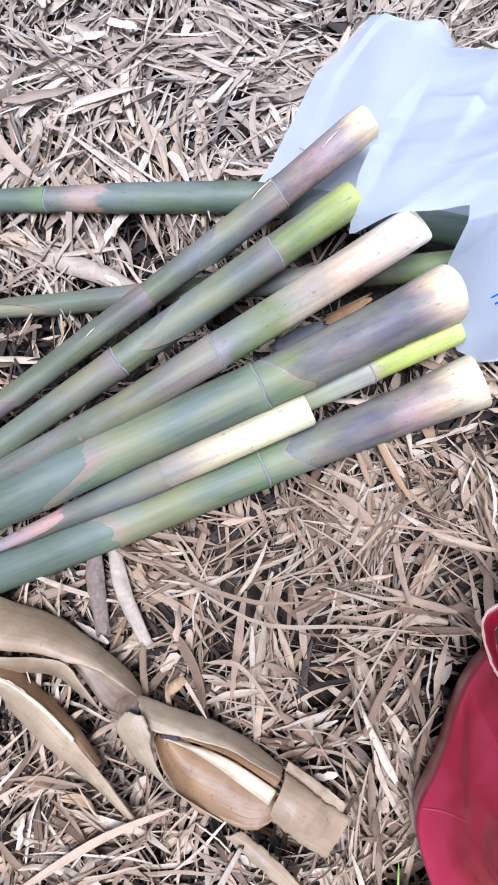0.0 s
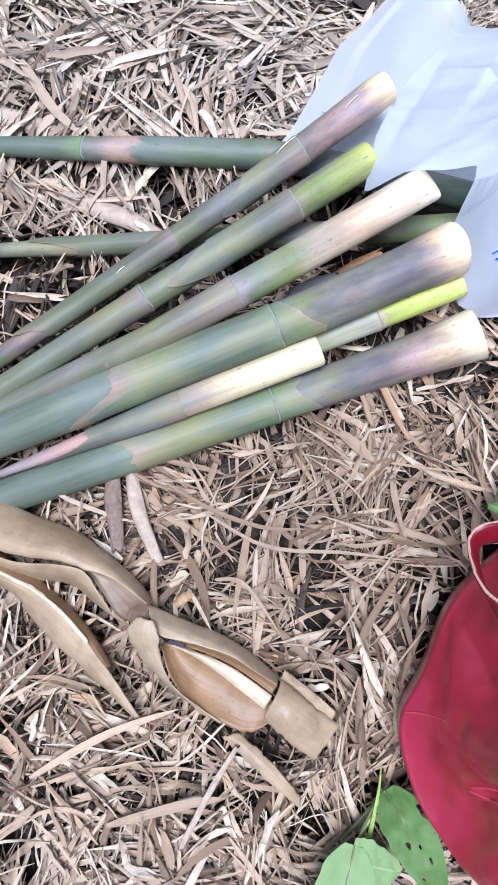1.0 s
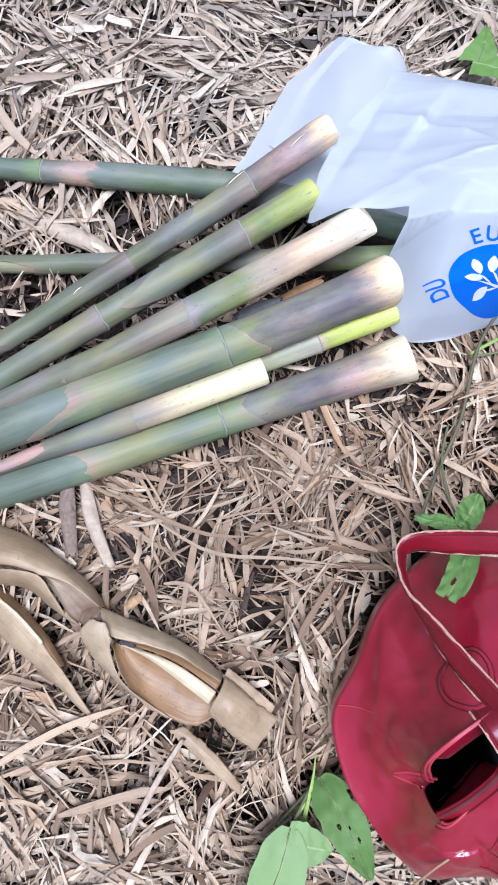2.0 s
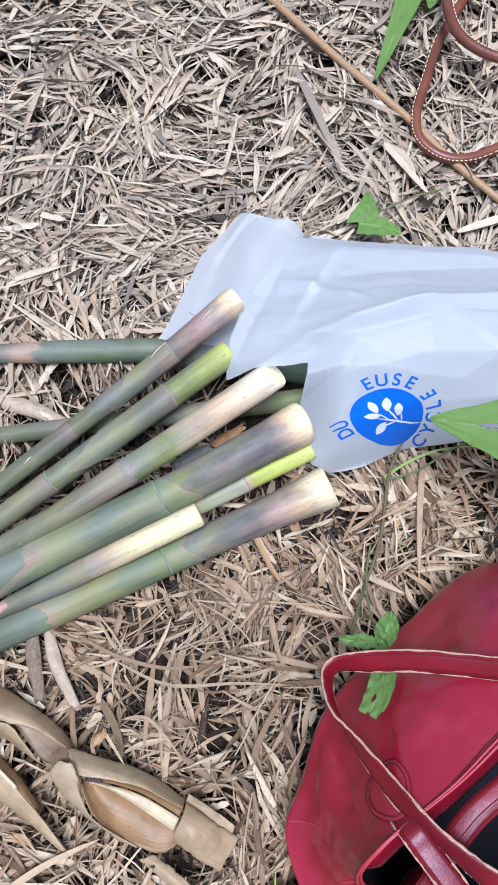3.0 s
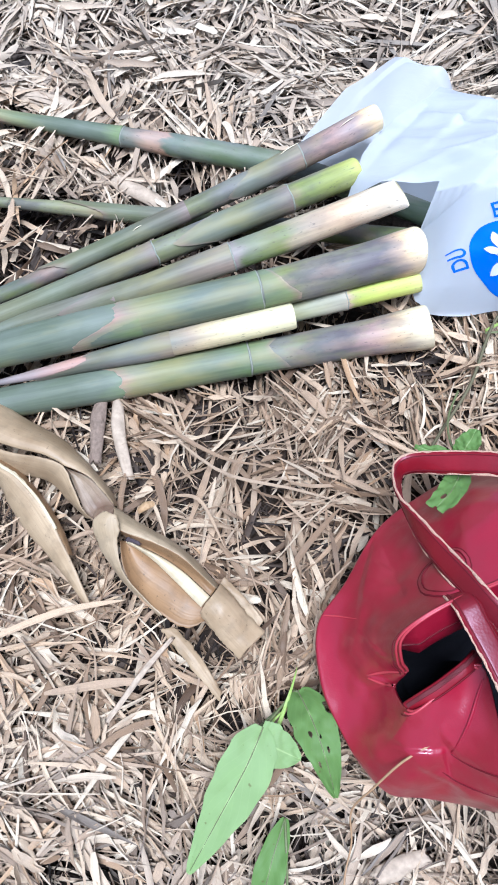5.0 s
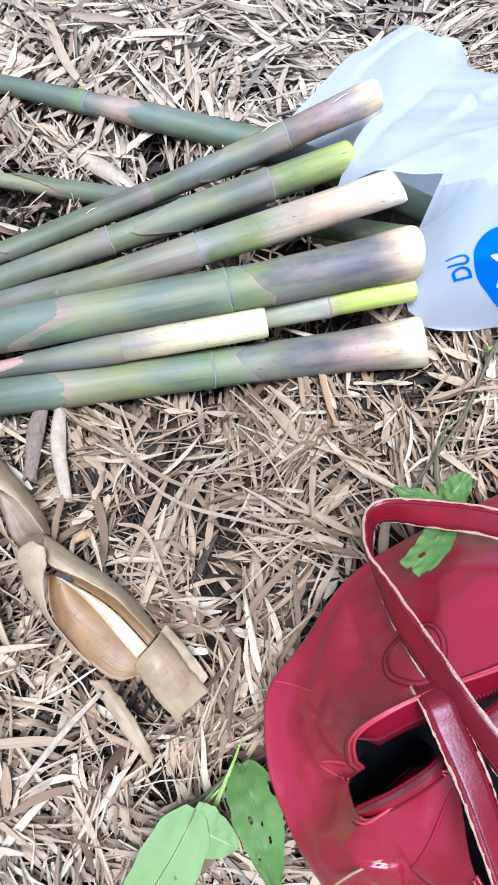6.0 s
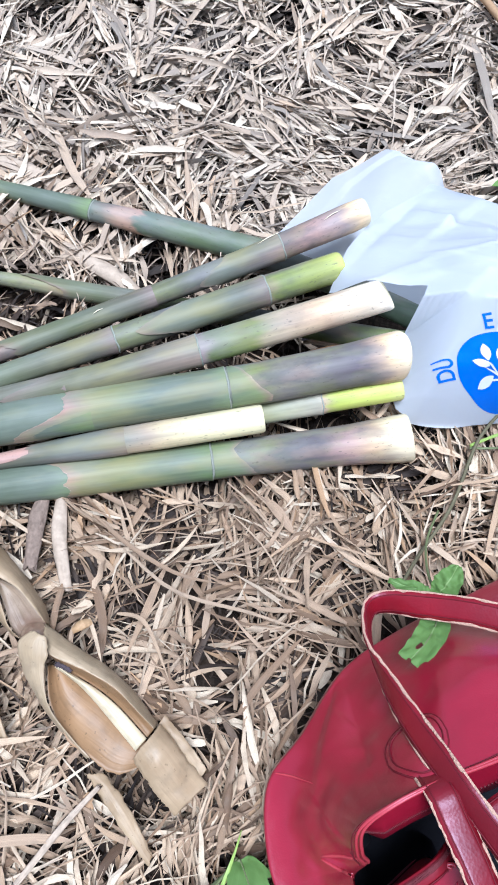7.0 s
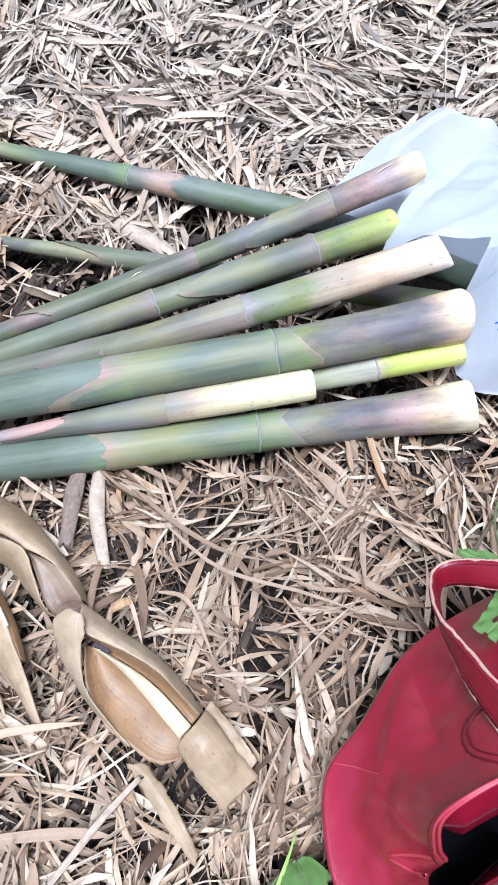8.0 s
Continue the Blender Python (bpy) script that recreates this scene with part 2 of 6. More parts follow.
def film_material():
    m, n, l, b = material("thin_white_plastic_film", 0.45, 0.32)
    v = coords(n, l)
    c = mix(n, l, noise_tex(n, l, v, 9, 3), (0.645, 0.67, 0.72), (0.71, 0.735, 0.785))
    l.new(c, b.inputs["Base Color"])
    fine = noise_tex(n, l, coords(n, l, (1, 2.2, 1)), 38, 5, 0.6)
    bump(n, l, b, fine, 0.25, 0.005)
    tr, ms = n.new("ShaderNodeBsdfTranslucent"), n.new("ShaderNodeMixShader")
    tr.inputs[0].default_value = (0.82, 0.86, 0.90, 1)
    ms.inputs[0].default_value = 0.5
    l.new(b.outputs[0], ms.inputs[1])
    l.new(tr.outputs[0], ms.inputs[2])
    see, thin = n.new("ShaderNodeBsdfTransparent"), n.new("ShaderNodeMixShader")
    thin.inputs[0].default_value = 0.07
    l.new(ms.outputs[0], thin.inputs[1])
    l.new(see.outputs[0], thin.inputs[2])
    l.new(thin.outputs[0], n["Material Output"].inputs[0])
    return m


FILM = film_material()


def leaf_material(name, color, vein):
    m, n, l, b = material(name, 0.60, 0.3)
    tc, sep = n.new("ShaderNodeTexCoord"), n.new("ShaderNodeSeparateXYZ")
    l.new(tc.outputs["UV"], sep.inputs[0])
    mid = calc(n, l, "ABSOLUTE", calc(n, l, "SUBTRACT", sep.outputs[0], 0.5), 0.0)
    side = calc(n, l, "SINE", calc(n, l, "MULTIPLY", calc(n, l, "ADD", sep.outputs[1], calc(n, l, "MULTIPLY", mid, -0.7)), 55.0), 0.0)
    c = mix(n, l, noise_tex(n, l, coords(n, l), 45, 4), color, tuple(k * 0.7 for k in color))
    c = mix(n, l, ramp(n, l, side, [(0.93, grey(0)), (1.0, grey(0.10))]), c, vein)
    c = mix(n, l, ramp(n, l, mid, [(0.012, grey(0.75)), (0.03, grey(0))]), c, vein)
    c = mix(n, l, ramp(n, l, noise_tex(n, l, coords(n, l), 130, 2), [(0.70, grey(0)), (0.75, grey(0.7))]), c, (0.10, 0.075, 0.03))
    l.new(c, b.inputs["Base Color"])
    bump(n, l, b, calc(n, l, "SUBTRACT", noise_tex(n, l, coords(n, l), 60, 3), calc(n, l, "MULTIPLY", side, 0.04)), 0.25, 0.002)
    tr, ms = n.new("ShaderNodeBsdfTranslucent"), n.new("ShaderNodeMixShader")
    tr.inputs[0].default_value = (color[0] * 1.6, color[1] * 1.5, color[2], 1)
    ms.inputs[0].default_value = 0.25
    l.new(b.outputs[0], ms.inputs[1])
    l.new(tr.outputs[0], ms.inputs[2])
    l.new(ms.outputs[0], n["Material Output"].inputs[0])
    return m


LEAF = leaf_material("green_leaf", (0.15, 0.265, 0.07), (0.30, 0.42, 0.16))
LEAF_PALE = leaf_material("pale_green_leaf", (0.29, 0.42, 0.17), (0.43, 0.55, 0.25))
LEAF_BRIGHT = leaf_material("bright_green_leaf", (0.17, 0.30, 0.07), (0.32, 0.44, 0.18))


def dry_sheath_material(name, a, b_, speck=0.0):
    m, n, l, b = material(name, 0.48, 0.4)
    fib = noise_tex(n, l, coords(n, l, (17, 1.0, 1), "UV"), 2.0, 4)
    big = noise_tex(n, l, coords(n, l), 22, 4)
    c = mix(n, l, ramp(n, l, big, [(0.35, grey(0)), (0.68, grey(1))]), a, b_)
    c = mix(n, l, 1.0, c, ramp(n, l, fib, [(0.3, grey(0.90)), (0.7, grey(1.06))]), "MULTIPLY")
    c = mix(n, l, ramp(n, l, noise_tex(n, l, coords(n, l), 70, 5), [(0.50, grey(0)), (0.68, grey(0.55))]), c, tuple(k * 0.58 for k in a))
    c = mix(n, l, ramp(n, l, noise_tex(n, l, coords(n, l), 260, 2), [(0.66, grey(0)), (0.72, grey(speck))]), c, (0.07, 0.04, 0.02))
    l.new(c, b.inputs["Base Color"])
    bump(n, l, b, fib, 0.35, 0.0012)
    return m


SHEATH_OUT = dry_sheath_material("dry_sheath_outside", (0.41, 0.30, 0.185), (0.27, 0.185, 0.105), 0.35)
SHEATH_IN = dry_sheath_material("dry_sheath_inside", (0.31, 0.185, 0.090), (0.21, 0.12, 0.056), 0.7)
SHEATH_FIBRE = dry_sheath_material("fibrous_sheath_inside", (0.33, 0.25, 0.17), (0.15, 0.09, 0.06), 0.3)
SHEATH_LIGHT = dry_sheath_material("pale_tan_sheath", (0.45, 0.345, 0.225), (0.32, 0.235, 0.14), 0.3)
SHEATH_PALE = dry_sheath_material("pale_sheath_strip", (0.60, 0.51, 0.34), (0.48, 0.38, 0.24))


# ---------------------------------------------------------------- mesh helpers
def part(name, bm, mat, parent=None, label="", smooth=True):
    """Links a bmesh as one mesh object, under a thing or part if one is given."""
    me = bpy.data.meshes.new(name)
    bm.normal_update()
    bm.to_mesh(me)
    bm.free()
    me.materials.append(mat)
    if smooth:
        me.polygons.foreach_set("use_smooth", [True] * len(me.polygons))
    ob = new(name, me)
    if parent is not None:
        ob.parent = parent
    if label:
        tagged(ob, label)
    return ob


def spline(pts, n, closed=False):
    """n points along a Catmull-Rom line through pts."""
    p = np.array(pts, float)
    k = len(p)
    out = []
    for s in np.linspace(0, k if closed else k - 1, n, endpoint=not closed):
        i = int(s) if closed else min(int(s), k - 2)
        t = s - i
        q = [p[(i + d) % k] if closed else p[min(max(i + d, 0), k - 1)] for d in (-1, 0, 1, 2)]
        out.append(0.5 * (2 * q[1] + (q[2] - q[0]) * t + (2 * q[0] - 5 * q[1] + 4 * q[2] - q[3]) * t * t + (3 * q[1] - q[0] - 3 * q[2] + q[3]) * t ** 3))
    return np.array(out)


def sheet(bm, rows, closed=False, uv=True, flip=False):
    """Quads between rows of points (rows x columns); u runs across, v along the rows."""
    layer = bm.loops.layers.uv.verify()
    vs = [[bm.verts.new(p) for p in r] for r in rows]
    nr, nc = len(vs), len(vs[0])
    for i in range(nr - 1):
        for j in range(nc if closed else nc - 1):
            a, b = j, (j + 1) % nc
            quad = [(i, a), (i, b), (i + 1, b), (i + 1, a)]
            if flip:
                quad.reverse()
            f = bm.faces.new([vs[r][c] for r, c in quad])
            for lp, (r, c) in zip(f.loops, quad):
                cc = nc if (closed and c == 0 and b == 0) else c
                lp[layer].uv = (cc / (nc if closed else nc - 1), r / (nr - 1))
    return vs


def tube(bm, line, radius, seg=8, cap=True):
    """A round rod along a line of points; radius: a number or one for each point."""
    line = [Vector(p) for p in line]
    k = len(line)
    rad = [radius] * k if isinstance(radius, (int, float)) else list(radius)
    up, rows = Vector((0.13, 0.21, 0.97)), []
    for i, p in enumerate(line):
        d = (line[min(i + 1, k - 1)] - line[max(i - 1, 0)]).normalized()
        if abs(d.dot(up)) > 0.95:
            up = Vector((1, 0.2, 0.1))
        s = d.cross(up).normalized()
        t = s.cross(d)
        rows.append([p + rad[i] * (math.cos(a) * s + math.sin(a) * t) for a in (2 * math.pi * j / seg for j in range(seg))])
    vs = sheet(bm, rows, closed=True)
    if cap:
        bm.faces.new(vs[0][::-1])
        bm.faces.new(vs[-1])


def rod(name, pts, radius, mat, parent=None, label="", n=24, seg=8, taper=1.0):
    bm = bmesh.new()
    line = spline(pts, n)
    tube(bm, line, [radius * (1 + (taper - 1) * i / (n - 1)) for i in range(n)], seg)
    return part(name, bm, mat, parent, label)


def thing(name, label, category, matrix=None, group="", kind=""):
    ob = new(name)
    ob.empty_display_size = 0.02
    if matrix is not None:
        ob.matrix_world = matrix
    return tagged(ob, label, category, group, kind)


def terrain(x, y):
    """Height of the litter's surface."""
    z = 0.006 * noise.noise(Vector((x * 3.1, y * 3.1, 0.3))) + 0.007 * noise.noise(Vector((x * 9, y * 9, 2.0))) + 0.009 * noise.noise(Vector((x * 24, y * 24, 5.0)))
    d = math.exp(-((x + 0.02) ** 2 + (y - 0.03) ** 2) / 0.05)
    return z - 0.012 * d


# ---------------------------------------------------------------- ground
def build_ground():
    bm = bmesh.new()
    ax = [-60, -20, -8, -4, -2.5] + list(np.linspace(-1.6, 1.8, 69)) + [2.6, 4, 8, 20, 60]
    rows = [[(x, y + 0.2, (terrain(x, y + 0.2) - 0.062) if abs(x) < 2 and abs(y) < 2 else -0.05) for x in ax] for y in ax]
    sheet(bm, rows)
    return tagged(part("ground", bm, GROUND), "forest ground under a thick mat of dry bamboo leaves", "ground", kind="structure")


ground = build_ground()


# ---------------------------------------------------------------- bamboo shoots
def shoot(label, butt, tip, radii, stops, nodes, sheaths, z_butt, z_tip, bow=(), sag=(), cut=0.0, seg=30, blotch=0.62, flaps=(), flakes=(), trim=0.0):
    """A freshly cut bamboo shoot. butt, tip: ends in the plan; radii: (metres from the cut, radius);
    nodes: metres from the cut; sheaths: (foot, top edge, point length, point angle, material); cut: slant of the cut in metres."""
    a, b = Vector((*butt, z_butt)), Vector((*tip, z_tip))
    if trim:
        a = a + (b - a).normalized() * trim
        radii = [(max(0.0, p - trim) if p > 0.05 else p, r) for p, r in radii]
        stops = [(p - trim if p > 0.05 else p * 0.85, c) for p, c in stops]
        nodes = [p - trim for p in nodes]
        sheaths = [(p - trim, e - trim, *rest) for p, e, *rest in sheaths]
        flaps = [(p - trim, d0, d1, [(q - trim, d) for q, d in line]) for p, d0, d1, line in flaps]
    x = (b - a).normalized()
    y = Vector((0, 0, 1)).cross(x).normalized()
    z = x.cross(y)
    m = Matrix((x, y, z)).transposed().to_4x4()
    m.translation = a
    ob = thing("bamboo_shoot", label, "bamboo shoot", m, "freshly cut bamboo shoots in a pile")
    length = (b - a).length
    px, pr = zip(*radii)
    bx, by = zip(*bow) if bow else ((0, 1), (0, 0))
    gx, gz = zip(*sag) if sag else ((0, 1), (0, 0))

    def rad(s):
        r = np.interp(s, px, pr)
        for k in nodes:
            r += 0.0007 * math.exp(-((s - k) / 0.004) ** 2)
        return r

    def ring(s, extra, k, start=0.0):
        off, low = float(np.interp(s, bx, by)), float(np.interp(s, gx, gz))
        out = []
        for j in range(k):
            t = 2 * math.pi * j / k
            r = rad(s) + extra
            r *= 1 + 0.018 * noise.noise(Vector((s * 14 + butt[0] * 50, math.cos(t) * 1.3, math.sin(t) * 1.3)))
            sx = s + start * math.cos(t)
            out.append((sx, off + r * math.sin(t), low + r * math.cos(t)))
        return out

    bm = bmesh.new()
    steps = [0.0, 0.0015, 0.004] + list(np.linspace(0.009, length, 90))
    rows = [ring(s, -0.0014 if i == 0 else (-0.0004 if i == 1 else 0), seg, cut * max(0, 1 - s / 0.03)) for i, s in enumerate(steps)]
    sheet(bm, rows, closed=True, flip=True)
    part("culm", bm, shoot_material("shoot_skin", length, stops, blotch), ob)
    bm = bmesh.new()
    rows = [[(px0 + 0.0003 - 0.0006 * q, py * (1 - q) + q * float(np.interp(0, bx, by)), pz * (1 - q)) for px0, py, pz in ring(0.0, -0.0014, seg, cut * (1 - q))] for q in (0, 0.12, 0.5, 0.98)]
    sheet(bm, rows, closed=True)
    part("cut_face", bm, CUT_FLESH, ob, "pale cream cut face")
    for k in nodes:
        bm = bmesh.new()
        prof = [(-0.0011, -0.0006), (-0.0006, 0.0005), (0.0, 0.0008), (0.0006, 0.0005), (0.0011, -0.0006)]
        rows = [ring(k + dx, e, seg) for dx, e in prof]
        rows = [[(q[0] + 0.0016 * noise.noise(Vector((j * 0.35, k * 60, butt[0] * 30))), q[1], q[2]) for j, q in enumerate(row)] for row in rows]
        sheet(bm, rows, closed=True, flip=True)
        part("node_ring", bm, NODE_LINE, ob)
    def on_skin(s, deg, lift):
        t, r = radians(deg), rad(s) + lift
        return (s, float(np.interp(s, bx, by)) + r * math.sin(t), float(np.interp(s, gx, gz)) + r * math.cos(t))

    for node, d0, d1, line in flaps:
        bm = bmesh.new()
        ls, ld = zip(*sorted(line, key=lambda q: q[1]))
        rows = []
        for v in np.linspace(0, 1, 9):
            row = []
            for d in np.linspace(d0, d1, 20):
                end = float(np.interp(d, ld, ls)) + 0.0012 * noise.noise(Vector((d * 0.12, node * 40, 4)))
                row.append(on_skin(node + (end - node) * v, d, 0.0004 + 0.0006 * v ** 4))
            rows.append(row)
        sheet(bm, rows)
        part("sheath_flap", bm, FLAP, ob, "green skin flap with a pinkish edge")
    for a, d, ln in flakes:
        bm = bmesh.new()
        tube(bm, [on_skin(a + ln * q, d + 10 * q, 0.0006 + 0.0016 * math.sin(math.pi * q)) for q in np.linspace(0, 1, 8)], [0.0001 + 0.0004 * math.sin(math.pi * q) for q in np.linspace(0, 1, 8)], 5)
        part("flake", bm, PALE_STITCH, ob, "pale lifted flake of skin")
    for foot, edge, point, angle, mat in sheaths:
        bm = bmesh.new()
        rows, kk = [], 72
        for i in range(25):
            v = i / 24
            row = []
            for j in range(kk + 1):
                t = 2 * math.pi * (j / kk) * 0.985 + radians(angle) + math.pi
                c = max(0.0, math.cos((t - radians(angle)))) 
                end = edge + point * c ** 3 + 0.006 * noise.noise(Vector((t * 2.2, foot * 40, butt[1] * 30))) + 0.004 * noise.noise(Vector((t * 7, foot * 40, 3))) + 0.002 * noise.noise(Vector((t * 22, foot * 40, 6)))
                s = foot + (end - foot) * v
                lift = 0.0007 + 0.0016 * v ** 6 * (0.4 + c)
                r = rad(s) + lift
                if c > 0.2:
                    r *= 1 - 0.10 * (c - 0.2) * v ** 4
                off, low = float(np.interp(s, bx, by)), float(np.interp(s, gx, gz))
                row.append((s, off + r * math.sin(t), low + r * math.cos(t)))
            rows.append(row)
        sheet(bm, rows, flip=True)
        cover = part("sheath", bm, mat, ob, "papery sheath with a pinkish torn edge")
        if mat.name.startswith(("blue_green", "green")) and edge < 0.4:
            bm = bmesh.new()
            tube(bm, rows[-1], [0.0001 + 0.0008 * max(0.0, noise.noise(Vector((j * 0.23, foot * 50, 2.0)))) for j in range(kk + 1)], 5)
            part("torn_lip", bm, LIP, cover)
    return ob


G_DARK, G_MID, G_TEAL, OLIVE, LIME = (0.06, 0.085, 0.055), (0.15, 0.17, 0.115), (0.15, 0.182, 0.128), (0.22, 0.23, 0.11), (0.42, 0.46, 0.06)
PURPLE, MAUVE, PINK, ORANGE = (0.105, 0.088, 0.105), (0.31, 0.24, 0.23), (0.46, 0.27, 0.22), (0.40, 0.25, 0.15)
CREAM, PEACH, PALE, GRASS = (0.74, 0.62, 0.40), (0.62, 0.45, 0.27), (0.78, 0.72, 0.54), (0.24, 0.29, 0.06)
GREYG = (0.19, 0.20, 0.145)

SH_BLUE = sheath_material("blue_green_sheath", [(0.0, (0.17, 0.23, 0.10)), (0.1, (0.112, 0.138, 0.096)), (0.45, (0.122, 0.148, 0.105)), (0.68, (0.17, 0.20, 0.11)), (0.84, (0.25, 0.24, 0.13)), (0.94, (0.30, 0.225, 0.15)), (1.0, (0.40, 0.22, 0.17))])
SH_OLIVE = sheath_material("olive_sheath", [(0.0, (0.24, 0.18, 0.16)), (0.15, (0.14, 0.13, 0.10)), (0.55, (0.125, 0.14, 0.08)), (0.9, (0.15, 0.15, 0.085)), (1.0, (0.22, 0.165, 0.12))])
SH_PURPLE = sheath_material("purple_grey_sheath", [(0.0, (0.30, 0.22, 0.18)), (0.25, (0.16, 0.135, 0.125)), (0.7, (0.115, 0.12, 0.09)), (0.93, (0.15, 0.14, 0.10)), (1.0, (0.22, 0.165, 0.13))])

FLAP = sheath_material("green_skin_flap", [(0.0, (0.15, 0.20, 0.085)), (0.7, (0.19, 0.235, 0.10)), (0.9, (0.27, 0.23, 0.14)), (1.0, (0.42, 0.30, 0.24))])

shoot("slim cut bamboo shoot with mauve base lying across the pile", (0.096, 0.3745), (-0.56, -0.0697), [(0, 0.0150), (0.02, 0.0162), (0.06, 0.0150), (0.12, 0.0134), (0.25, 0.0116), (0.45, 0.0096), (0.84, 0.005)],
      [(0.0, CREAM), (0.018, PEACH), (0.035, MAUVE), (0.06, (0.36, 0.23, 0.20)), (0.095, (0.23, 0.155, 0.14)), (0.11, (0.13, 0.125, 0.10)), (0.2, (0.115, 0.12, 0.085)), (0.26, (0.16, 0.17, 0.075)), (0.36, (0.13, 0.145, 0.085)), (0.42, (0.24, 0.16, 0.13)), (0.45, (0.10, 0.12, 0.085)), (0.8, (0.10, 0.13, 0.10))],
      [0.10], [(0.101, 0.165, 0.03, 60, SH_PURPLE), (0.245, 0.40, 0.03, -40, SH_OLIVE)], 0.083, -0.02, bow=[(0, 0), (0.15, 0.0054), (0.3, 0.0062), (0.45, 0.0085), (0.8, 0)], sag=[(0, 0), (0.12, -0.004), (0.28, -0.006), (0.45, -0.004), (0.8, 0)], flakes=[(0.030, -10, 0.02), (0.098, -35, 0.026), (0.30, 0, 0.012)])
shoot("cut bamboo shoot with lime green base under a plastic bag", (0.084, 0.3165), (-0.58, -0.1427), [(0, 0.0160), (0.09, 0.0160), (0.25, 0.0138), (0.45, 0.0100), (0.84, 0.004)],
      [(0.0, (0.42, 0.44, 0.13)), (0.02, (0.30, 0.33, 0.09)), (0.06, (0.20, 0.24, 0.075)), (0.085, (0.17, 0.205, 0.065)), (0.092, (0.30, 0.21, 0.18)), (0.12, (0.21, 0.17, 0.14)), (0.15, (0.135, 0.135, 0.10)), (0.26, (0.15, 0.16, 0.08)), (0.30, (0.10, 0.115, 0.08)), (0.8, (0.10, 0.13, 0.10))],
      [0.088, 0.255], [(0.089, 0.18, 0.05, 30, SH_OLIVE), (0.256, 0.44, 0.03, 20, SH_OLIVE)], 0.058, 0.022)
shoot("cut bamboo shoot with cream and peach base", (0.136, 0.279), (-0.60, -0.1326), [(0, 0.0168), (0.03, 0.0172), (0.2, 0.0158), (0.3, 0.0138), (0.45, 0.0100), (0.86, 0.004)],
      [(0.0, (0.76, 0.69, 0.58)), (0.03, (0.74, 0.62, 0.46)), (0.07, (0.58, 0.41, 0.27)), (0.11, (0.52, 0.40, 0.28)), (0.135, (0.42, 0.35, 0.22)), (0.15, (0.22, 0.27, 0.06)), (0.19, (0.15, 0.20, 0.055)), (0.2, MAUVE), (0.24, (0.14, 0.13, 0.10)), (0.8, (0.10, 0.11, 0.08))],
      [0.203], [(0.204, 0.36, 0.04, 40, sheath_material("mauve_sheath", [(0.0, (0.33, 0.25, 0.20)), (0.18, (0.22, 0.175, 0.135)), (0.45, (0.125, 0.12, 0.085)), (0.75, (0.135, 0.135, 0.075)), (1.0, (0.16, 0.125, 0.10))])), (0.34, 0.56, 0.03, 0, SH_OLIVE)], 0.080, -0.004, bow=[(0, 0), (0.15, 0.0045), (0.3, 0.007), (0.45, -0.002), (0.8, 0)], cut=0.008, blotch=0.25)
shoot("thick cut bamboo shoot with purple and cream base", (0.1740, 0.2300), (-0.60, -0.1159), [(0, 0.0262), (0.02, 0.0255), (0.06, 0.0232), (0.19, 0.0212), (0.4, 0.0213), (0.86, 0.010)],
      [(0.0, CREAM), (0.02, PEACH), (0.035, (0.36, 0.26, 0.20)), (0.055, PURPLE), (0.10, (0.15, 0.14, 0.125)), (0.14, (0.22, 0.20, 0.145)), (0.165, (0.20, 0.22, 0.10)), (0.19, (0.13, 0.21, 0.08)), (0.2, G_MID), (0.4, G_TEAL), (0.8, G_TEAL)],
      [0.193], [(0.194, 0.352, 0.058, 80, SH_BLUE), (0.33, 0.62, 0.05, 0, SH_BLUE)], 0.057, 0.008, bow=[(0, 0), (0.15, 0.004), (0.3, 0.001), (0.8, 0)], cut=-0.006, flaps=[(0.191, -55, 85, [(0.186, -55), (0.176, -20), (0.163, 30), (0.150, 62), (0.152, 85)])], trim=0.011)
shoot("peeled cream bamboo shoot wedged between two thick ones", (0.042, 0.1295), (-0.29, -0.010), [(0, 0.0148), (0.1, 0.0148), (0.17, 0.0135), (0.25, 0.0085), (0.36, 0.002)],
      [(0.0, (0.72, 0.66, 0.40)), (0.07, (0.68, 0.60, 0.35)), (0.10, (0.62, 0.50, 0.30)), (0.125, (0.42, 0.32, 0.22)), (0.16, GREYG), (0.21, (0.20, 0.18, 0.16)), (0.25, PINK), (0.30, MAUVE), (0.36, PURPLE)],
      [], [(0.14, 0.235, 0.06, 80, SH_PURPLE)], 0.036, 0.008, blotch=0.12)
shoot("thick cut bamboo shoot resting on the dry leaves", (0.198, 0.1615), (-0.60, -0.1514), [(0, 0.0262), (0.015, 0.0255), (0.07, 0.0215), (0.2, 0.0190), (0.4, 0.0190), (0.86, 0.010)],
      [(0.0, (0.76, 0.66, 0.42)), (0.025, CREAM), (0.045, (0.48, 0.34, 0.22)), (0.07, (0.33, 0.22, 0.20)), (0.10, PURPLE), (0.15, (0.15, 0.14, 0.115)), (0.185, (0.17, 0.19, 0.09)), (0.2, (0.14, 0.22, 0.07)), (0.225, G_MID), (0.33, OLIVE), (0.37, G_TEAL), (0.8, G_TEAL)],
      [0.213], [(0.214, 0.360, 0.02, -60, sheath_material("green_sheath", [(0.0, (0.13, 0.19, 0.08)), (0.2, (0.14, 0.17, 0.10)), (0.6, (0.18, 0.20, 0.09)), (0.9, (0.27, 0.24, 0.11)), (1.0, ORANGE)])), (0.35, 0.62, 0.05, 0, SH_BLUE)], 0.005, -0.012, cut=0.004, flaps=[(0.211, -62, 80, [(0.205, -62), (0.178, -40), (0.190, -10), (0.184, 20), (0.172, 60), (0.168, 80)])])
